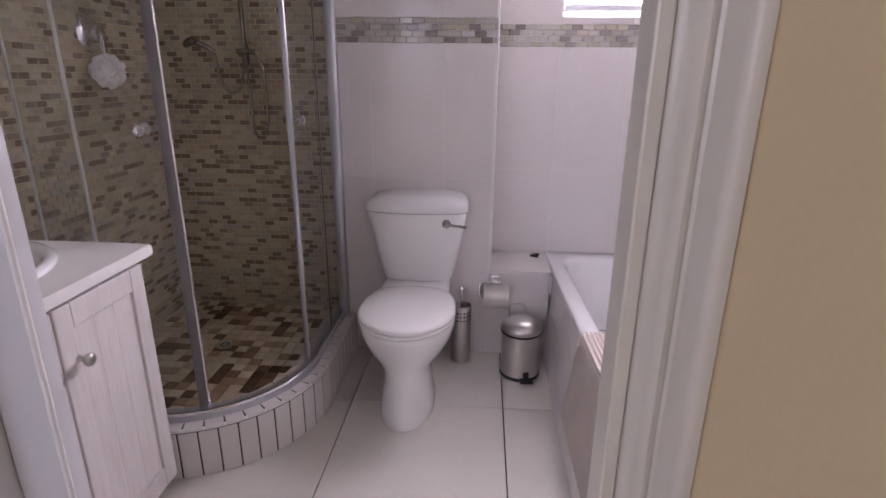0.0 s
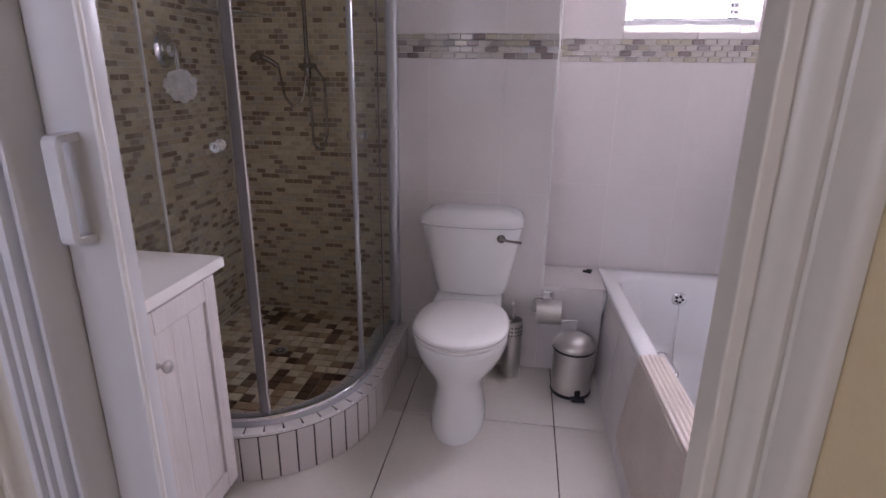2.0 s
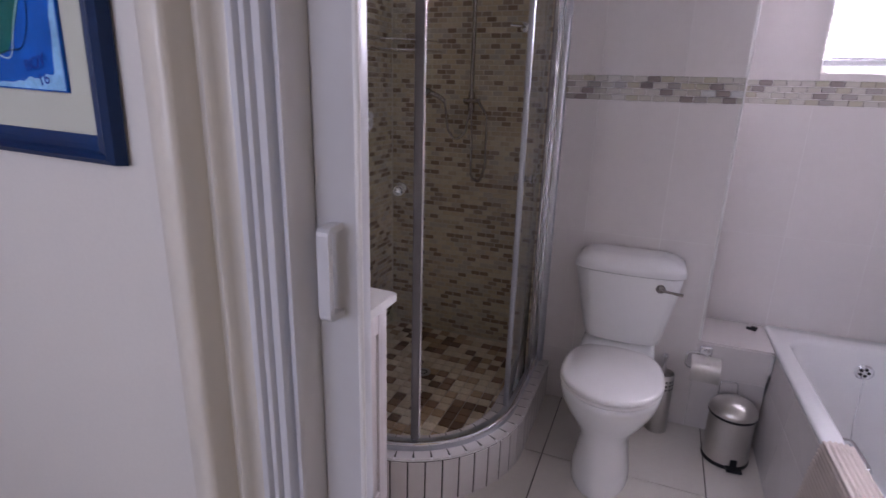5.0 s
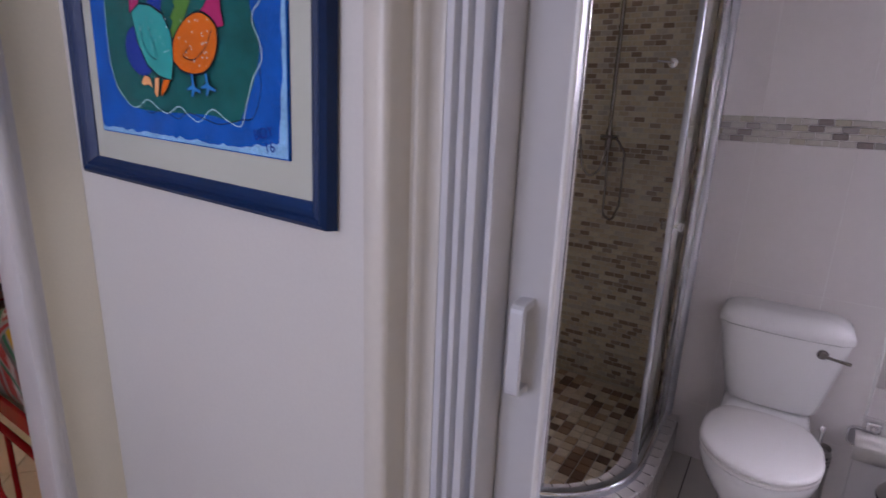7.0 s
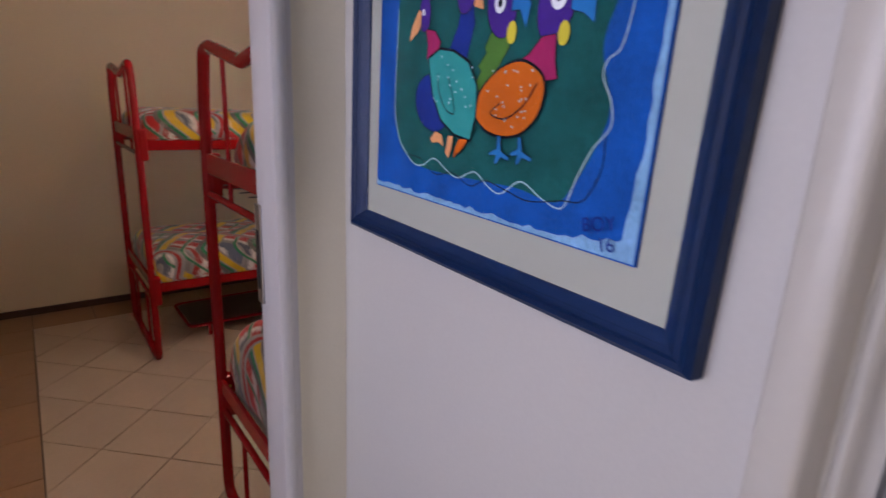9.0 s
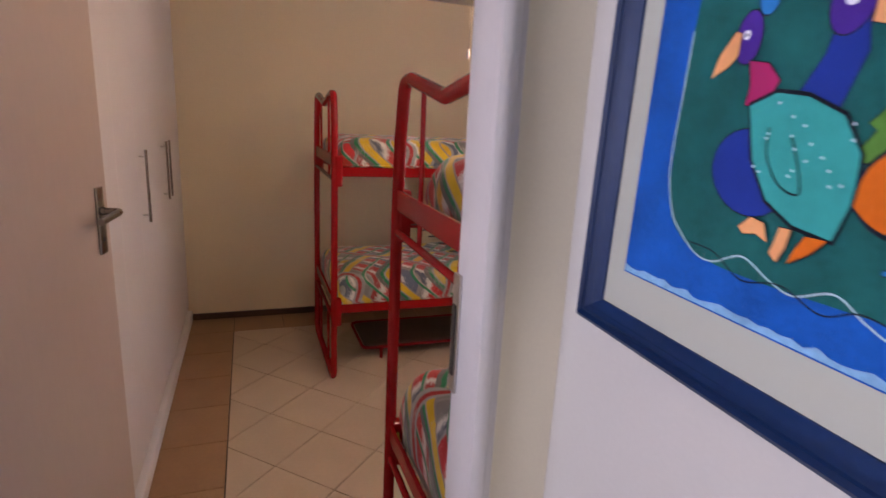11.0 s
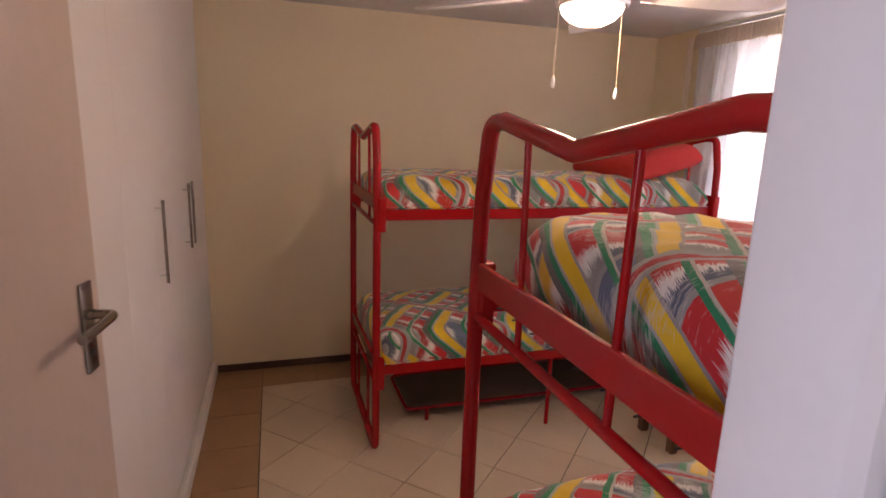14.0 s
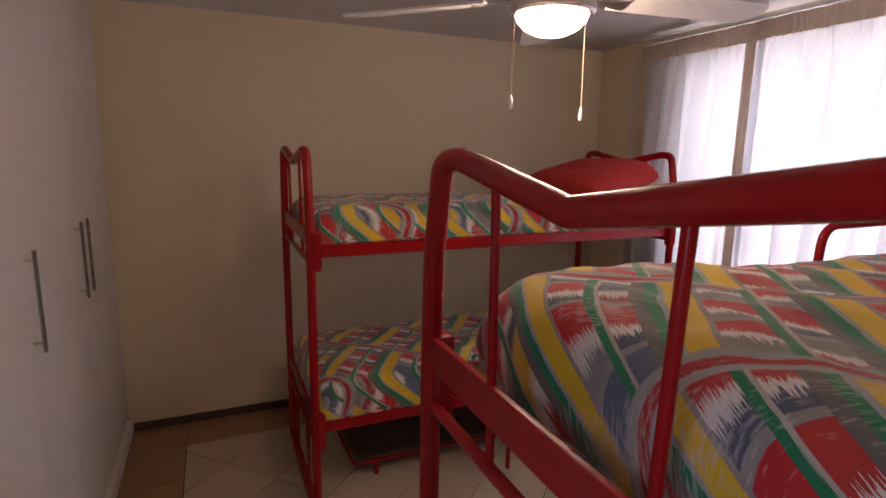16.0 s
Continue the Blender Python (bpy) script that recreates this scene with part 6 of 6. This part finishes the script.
def tile_wall(parent, axis, face, u_edges, rows, out, material=None, skip=None):
    """Large wall tiles on a plane: axis is the plane's normal, face its finished place, out the way it faces."""
    bed = bmesh.new()
    for u0, u1 in zip(u_edges, u_edges[1:]):
        for z0, z1 in rows:
            a, b, c, d = u0 + 0.0009, u1 - 0.0009, z0 + 0.0006, z1 - 0.0006
            if skip and skip(a, b, c, d):
                continue
            um, zm = (a + b) / 2, (c + d) / 2
            n0, n1 = sorted((face - out * 0.0007, face - out * 0.0075))
            if axis == "y":
                box(bed, u0, u1, n0, n1, z0, z1)
            else:
                box(bed, n0, n1, u0, u1, z0, z1)
            if axis == "y":
                piece("tile", (b - a, TH, d - c), material or M["wall_tile"], parent, (um, face - out * TH / 2, zm), bev=0.0005)
            else:
                piece("tile", (TH, b - a, d - c), material or M["wall_tile"], parent, (face - out * TH / 2, um, zm), bev=0.0005)
    part("grout", bed, M["grout_white"], parent)


tile_wall(wall_toilet, "y", 2.83, (0.030, 0.175, 0.479, 0.682), ROWS_Z, -1)
tile_wall(wall_toilet, "x", 0.690, (2.838, 3.12), tuple(r for r in ROWS_Z if r[0] > 0.3 and r[0] > 0.5) + ((0.412, 0.8225),), 1)
far_rows = ((0.412, 0.8225),) + ROWS_Z[2:]
tile_wall(wall_bathroom_window, "y", 3.12, (0.691, 0.97, 1.274, 1.51, 1.64), far_rows, -1, skip=lambda a, b, c, d: c > 1.4 and a > 0.96 and b < 1.52)
for z0, z1 in ((1.458, 1.485), (2.06, 2.418)):
    for u0, u1 in ((0.97, 1.274), (1.274, 1.51)):
        piece("tile", (u1 - u0 - 0.002, TH, z1 - z0), M["wall_tile"], wall_bathroom_window, ((u0 + u1) / 2, 3.124, (z0 + z1) / 2), bev=0.001)
tile_wall(wall_bathroom_bath, "x", 1.640, (1.15, 1.30, 1.604, 1.908, 2.212, 2.516, 2.82, 3.12), far_rows, -1)
# bath panel and ledge
def panel_slab(x, thick, y0, y1, z0, z1):
    """A slab of the bath's panel, leaning in towards its top."""
    bm = boxes((x, x + thick, y0, y1, z0, z1), bev=0.0012 if thick < 0.01 else 0.0)
    for v in bm.verts:
        v.co.x += lean(v.co.y) * v.co.z / 0.4
    return bm


bath_panel = wall("bath_panel", panel_slab(0.972, 0.012, 1.40, 2.836, 0, 0.385), M["grout_white"], "white tiled panel along the bath")
for u0, u1 in ((1.40, 1.62), (1.62, 1.924), (1.924, 2.228), (2.228, 2.532), (2.532, 2.836)):
    for z0, z1 in ((0.0, 0.2553), (0.2557, 0.391)):
        part("tile", panel_slab(0.947, TH, u0 + 0.0004, u1 - 0.0004, z0, z1), M["wall_tile"], bath_panel)
for z0, z1 in ((0.0, 0.2553), (0.2557, 0.402)):
    piece("tile", (0.272, TH, z1 - z0), M["wall_tile"], bath_ledge, (0.820, 2.834, (z0 + z1) / 2), bev=0.0014)
piece("tile", (0.280, 0.288, TH), M["wall_tile"], bath_ledge, (0.824, 2.976, 0.406), bev=0.0016)

bm = bmesh.new()
tube(bm, [(0.6895, 2.8305, 0.412), (0.6895, 2.8305, CEIL - 0.002)], 0.0035, 8)
tagged(smooth(part("corner_trim", bm, M["frame_trim"]), 60), "thin white trim on the tiled corner", "trim", kind=S)

# ---- pieces: border of mosaic bricks ----
rb = random.Random(3)


def border(parent, axis, face, u0, u1, out):
    for r in range(4):
        z = 1.3625 + 0.0119 + r * 0.0238
        u = u0 - (0.0245 if r % 2 else 0.0)
        while u < u1 - 0.004:
            a, b = max(u, u0) + 0.0012, min(u + 0.049, u1) - 0.0012
            if b - a > 0.006:
                size = (b - a, 0.0075, 0.0214)
                at = ((a + b) / 2, face - out * 0.0040, z)
                if axis == "x":
                    size, at = (0.0075, b - a, 0.0214), (face - out * 0.0040, (a + b) / 2, z)
                piece("brick", size, M["border_mosaic"], parent, at, bev=0.0012)
            u += 0.049


border(wall_toilet, "y", 2.830, 0.031, 0.688, -1)
border(wall_bathroom_window, "y", 3.12, 0.692, 1.638, -1)
border(wall_bathroom_bath, "x", 1.640, 2.35, 3.118, -1)

# ---- pieces: shower mosaic ----
BW, BH = 0.0490, 0.0236


def mosaic(parent, axis, face, out, u0, u1, z0, z1, nearest=None, seed=1):
    """Small glass bricks in running bond; the stretch named nearest as single pieces, the rest joined."""
    rnd = random.Random(seed)
    verts, faces = [], []
    made = 0
    r = 0
    z = z0
    while z + BH <= z1:
        u = u0 - (BW / 2 if r % 2 else 0.0)
        while u < u1 - 0.003:
            a, b = max(u, u0) + 0.0019, min(u + BW, u1) - 0.0019
            if b - a > 0.005:
                c, d = z + 0.0017, z + BH - 0.0017
                dep = 0.0062 + rnd.uniform(-0.0006, 0.0006)
                if nearest and nearest[0] <= a and b <= nearest[1] and nearest[2] <= c and d <= nearest[3] and made < 300:
                    made += 1
                    at = ((a + b) / 2, face - out * 0.004, (c + d) / 2) if axis == "y" else (face - out * 0.004, (a + b) / 2, (c + d) / 2)
                    size = (b - a, 0.0072, d - c) if axis == "y" else (0.0072, b - a, d - c)
                    piece("brick", size, M["mosaic"], parent, at, bev=0.0011)
                else:
                    k = len(verts)
                    ch = 0.0013
                    back, mid, top = face - out * 0.008, face - out * (0.008 - dep + ch), face - out * (0.008 - dep)
                    for lv, i in ((back, 0.0), (mid, 0.0), (top, ch)):
                        for uu, zz in ((a + i, c + i), (b - i, c + i), (b - i, d - i), (a + i, d - i)):
                            verts.append((uu, lv, zz) if axis == "y" else (lv, uu, zz))
                    for q in range(4):
                        n = (q + 1) % 4
                        faces.append((k + q, k + n, k + 4 + n, k + 4 + q))
                        faces.append((k + 4 + q, k + 4 + n, k + 8 + n, k + 8 + q))
                    faces.append((k + 8, k + 9, k + 10, k + 11))
            u += BW
        z += BH
        r += 1
    bm = bmesh.new()
    me = bpy.data.meshes.new("bricks")
    me.from_pydata(verts, [], faces)
    bm.from_mesh(me)
    bpy.data.meshes.remove(me)
    bmesh.ops.recalc_face_normals(bm, faces=bm.faces)
    tagged(part("bricks", bm, M["mosaic_bulk"], parent), kind="stuff")


shower_back = wall("wall_shower_back", boxes((-0.8935, 0.0335, 3.1178, 3.1275, 0.06, CEIL)), M["grout_mosaic"], "brown and green glass mosaic behind the shower")
mosaic(shower_back, "y", 3.114, -1, -0.890, 0.030, 0.085, 2.41, nearest=(-0.72, -0.12, 0.72, 1.32), seed=2)
mosaic(wall_shower, "x", -0.890, 1, 1.62, 3.113, 0.085, 2.41, nearest=(2.20, 2.95, 0.62, 1.10), seed=5)
mosaic(wall_toilet, "x", 0.030, -1, 2.832, 3.113, 0.085, 2.41, seed=7)

# ---- pieces: shower floor and kerb ----
bm = bmesh.new()
prism(bm, curve_path(0.36, lead=0.49, tail=0.74) + [(-0.89, 3.11)], -0.005, 0.0745)
shower_floor = tagged(part("floor_shower", bm, M["grout_light"]), "sunken shower floor of brown and beige mosaic", "floor", kind=S)


def inside(x, y, r):
    if x < -0.885 or y > 3.108 or y < CY - r or x > CX + r:
        return False
    if x <= CX or y >= CY:
        return True
    return math.hypot(x - CX, y - CY) < r


cells = []
FP = 0.0515
for i in range(20):
    for j in range(24):
        x, y = -0.885 + (i + 0.5) * FP, 3.108 - (j + 0.5) * FP
        if inside(x + FP * 0.3, y - FP * 0.3, 0.342):
            cells.append((math.hypot(x + 0.2, y - 2.15), x, y))
cells.sort()
for k, (d, x, y) in enumerate(cells[:300]):
    piece("tile", (FP - 0.004, FP - 0.004, 0.008), M["floor_mosaic"], shower_floor, (x, y, 0.077), (0, 0, 0), 0.0014)
if len(cells) > 300:
    bm = boxes(*[(x - FP / 2 + 0.002, x + FP / 2 - 0.002, y - FP / 2 + 0.002, y + FP / 2 - 0.002, 0.073, 0.081) for d, x, y in cells[300:]])
    tagged(part("tiles", bm, M["floor_mosaic_bulk"], shower_floor), kind="stuff")
bm = bmesh.new()
lathe(bm, [(0, 0.0), (0.036, 0.0), (0.037, 0.003), (0.030, 0.004), (0.028, 0.002), (0, 0.002)], (-0.485, 2.64, 0.082), 26)
dr = tagged(smooth(part("floor_drain", bm, M["steel"]), 40), "round metal floor drain in the shower", "drain")
for k in range(8):
    a = k * math.pi / 4
    bm = bmesh.new()
    lathe(bm, [(0, 0.0022), (0.005, 0.0022), (0.005, 0.0032), (0, 0.0032)], (-0.485 + 0.017 * math.cos(a), 2.64 + 0.017 * math.sin(a), 0.0825), 8)
    part("drain_hole", bm, M["black"], dr)

bm = bmesh.new()
outer, inner = curve_path(0.4738, lead=0.49, tail=0.458, n=60), curve_path(0.343, lead=0.49, tail=0.458, n=60)
for (a, b), (c, d) in zip(zip(outer, outer[1:]), zip(inner, inner[1:])):
    q = [(a, 0.0), (b, 0.0), (d, 0.0), (c, 0.0)]
    vs = [bm.verts.new((p[0], p[1], 0.0)) for p, _ in q] + [bm.verts.new((p[0], p[1], KERB - 0.0022)) for p, _ in q]
    for f in ((0, 1, 5, 4), (2, 3, 7, 6), (4, 5, 6, 7)):
        bm.faces.new([vs[k] for k in f])
shower_kerb = tagged(part("shower_kerb", bm, M["grout_dark"]), "curved raised kerb of white tiles with dark joints round the shower", "kerb", kind=S)


bm = bmesh.new()
tube(bm, [(x, y, KERB - 0.0065) for x, y in curve_path(0.4705, lead=0.49, tail=0.458, n=60)], 0.0062, 8)
smooth(part("edge_trim", bm, M["frame_trim"], shower_kerb, "white rounded tile trim"), 60)


def along(path):
    """Places and headings at even steps along a plan line."""
    seg = [(math.hypot(b[0] - a[0], b[1] - a[1]), a, b) for a, b in zip(path, path[1:])]
    total = sum(s_[0] for s_ in seg)

    def at(d):
        for ln, a, b in seg:
            if d <= ln or (ln, a, b) == seg[-1]:
                u = d / ln
                return (a[0] + (b[0] - a[0]) * u, a[1] + (b[1] - a[1]) * u, math.degrees(math.atan2(b[1] - a[1], b[0] - a[0])))
            d -= ln
    return total, at


for r, length, nm in ((0.4715, None, "front"), (0.4485, 0.054, "outer"), (0.364, 0.042, "inner")):
    total, at = along(curve_path(r, lead=0.49, tail=0.458, n=60))
    n = round(total / 0.0605)
    if nm == "inner":
        n = round(total / 0.064)
    for k in range(n):
        x, y, h = at((k + 0.5) * total / n)
        w = total / n - 0.0048
        if nm == "front":
            piece("tile", (w, 0.008, KERB - 0.014), M["wall_tile"], shower_kerb, (x, y, (KERB - 0.014) / 2), (0, 0, h), 0.0015)
        else:
            piece("tile", (w, length, 0.008), M["wall_tile"], shower_kerb, (x, y, KERB - 0.004), (0, 0, h), 0.0015)

# ---- pieces: floor tiles ----
for i in range(4):
    for j in range(5):
        x0, x1 = -1.05 + 0.6 * i, -0.45 + 0.6 * i
        y0, y1 = 0.585 - 0.6 + 0.6 * j, 0.585 + 0.6 * j
        x0, x1, y0, y1 = max(x0, -0.94), min(x1, 1.64), max(y0, -0.6), min(y1, 2.985 if j < 4 else 3.12)
        if x1 - x0 < 0.02 or y1 - y0 < 0.02:
            continue
        piece("tile", (x1 - x0 - 0.004, y1 - y0 - 0.004, 0.008), M["floor_tile"], floor, ((x0 + x1) / 2, (y0 + y1) / 2, -0.004), bev=0.001)
for i in range(4):
    x0, x1 = max(-1.05 + 0.6 * i, -0.94), -0.45 + 0.6 * i
    for y0, y1 in ((-0.6, -0.015), (2.985, 3.12)):
        piece("tile", (x1 - x0 - 0.004, y1 - y0 - 0.004, 0.008), M["floor_tile"], floor, ((x0 + x1) / 2, (y0 + y1) / 2, -0.004), bev=0.001)

# bedroom: a border of terracotta tiles, then cream tiles laid on the diagonal
BX0, BX1, BY0, BY1 = -4.12, -1.0, 0.443, 3.42


def clip_poly(poly, x0, x1, y0, y1):
    for axis, lim, sign in ((0, x0, 1), (0, x1, -1), (1, y0, 1), (1, y1, -1)):
        out = []
        for a, b in zip(poly, poly[1:] + poly[:1]):
            ia, ib = (a[axis] - lim) * sign >= 0, (b[axis] - lim) * sign >= 0
            if ia:
                out.append(a)
            if ia != ib:
                u = (lim - a[axis]) / (b[axis] - a[axis])
                out.append((a[0] + (b[0] - a[0]) * u, a[1] + (b[1] - a[1]) * u))
        poly = out
        if len(poly) < 3:
            return []
    return poly


D = 0.461
for i in range(-10, 14):
    for j in range(-10, 14):
        s0, s1 = -2.27 + D * i, -2.27 + D * (i + 1)
        d0, d1 = -4.03 + D * j, -4.03 + D * (j + 1)
        g = 0.0038
        q = [((s + d) / 2, (s - d) / 2) for s, d in ((s0 + g, d0 + g), (s1 - g, d0 + g), (s1 - g, d1 - g), (s0 + g, d1 - g))]
        c = clip_poly(q[::-1], BX0 + 0.003, BX1, BY0 + 0.003, BY1)
        if len(c) < 3:
            continue
        cx, cy = sum(p[0] for p in c) / len(c), sum(p[1] for p in c) / len(c)
        full = len(c) == 4 and abs(max(p[0] for p in c) - min(p[0] for p in c) - (D - 2 * g)) < 0.001 and abs(max(p[1] for p in c) - min(p[1] for p in c) - (D - 2 * g)) < 0.001
        if full:
            e = (D - 2 * g) / math.sqrt(2)
            piece("tile", (e, e, 0.008), M["bed_tile"], floor, (cx, cy, -0.004), (0, 0, 45), 0.0012)
        else:
            bm = bmesh.new()
            area = sum(a[0] * b[1] - b[0] * a[1] for a, b in zip(c, c[1:] + c[:1]))
            prism(bm, [(x - cx, y - cy) for x, y in (c if area > 0 else c[::-1])], -0.008, 0.0)
            part("tile", bm, M["bed_tile"], floor).location = (cx, cy, 0)
for k in range(10):
    x0, x1 = -4.12 + 0.35 * k, min(-4.12 + 0.35 * (k + 1), -0.95)
    if x1 - x0 > 0.03:
        piece("tile", (x1 - x0 - 0.004, 0.306, 0.008), M["orange_tile"], floor, ((x0 + x1) / 2, 0.287, -0.004), bev=0.0012)
        if x1 > -1.7:
            piece("tile", (x1 - x0 - 0.004, 0.30, 0.008), M["orange_tile"], floor, ((x0 + x1) / 2, -0.02, -0.004), bev=0.0012)
for k in range(-1, 9):
    y0, y1 = 0.443 + 0.35 * k, min(0.443 + 0.35 * (k + 1), 3.42)
    y0 = max(y0, 0.13)
    piece("tile", (0.284, y1 - y0 - 0.004, 0.008), M["orange_tile"], floor, (-4.264, (y0 + y1) / 2, -0.004), bev=0.0012)

# the bedroom stands back by the thickness of the door wall
SET_BACK = -0.055
BEDROOM = ("baseboard", "built_in_cupboard", "bunk_bed", "ceiling_fan", "cupboard_filler", "cupboard_plinth", "curtain", "curtain_track", "door_2", "duvet", "mattress", "pillow", "trundle_bed", "wall_bedroom_back", "wall_bedroom_far", "wall_bedroom_window", "window_2", "wooden_stool")
for ob in scene.objects:
    tile = ob.parent == floor and ob.data.materials[0] in (M["bed_tile"], M["orange_tile"])
    if tile or (ob.parent is None and ob.name.split(".")[0] in BEDROOM):
        ob.location.x += SET_BACK
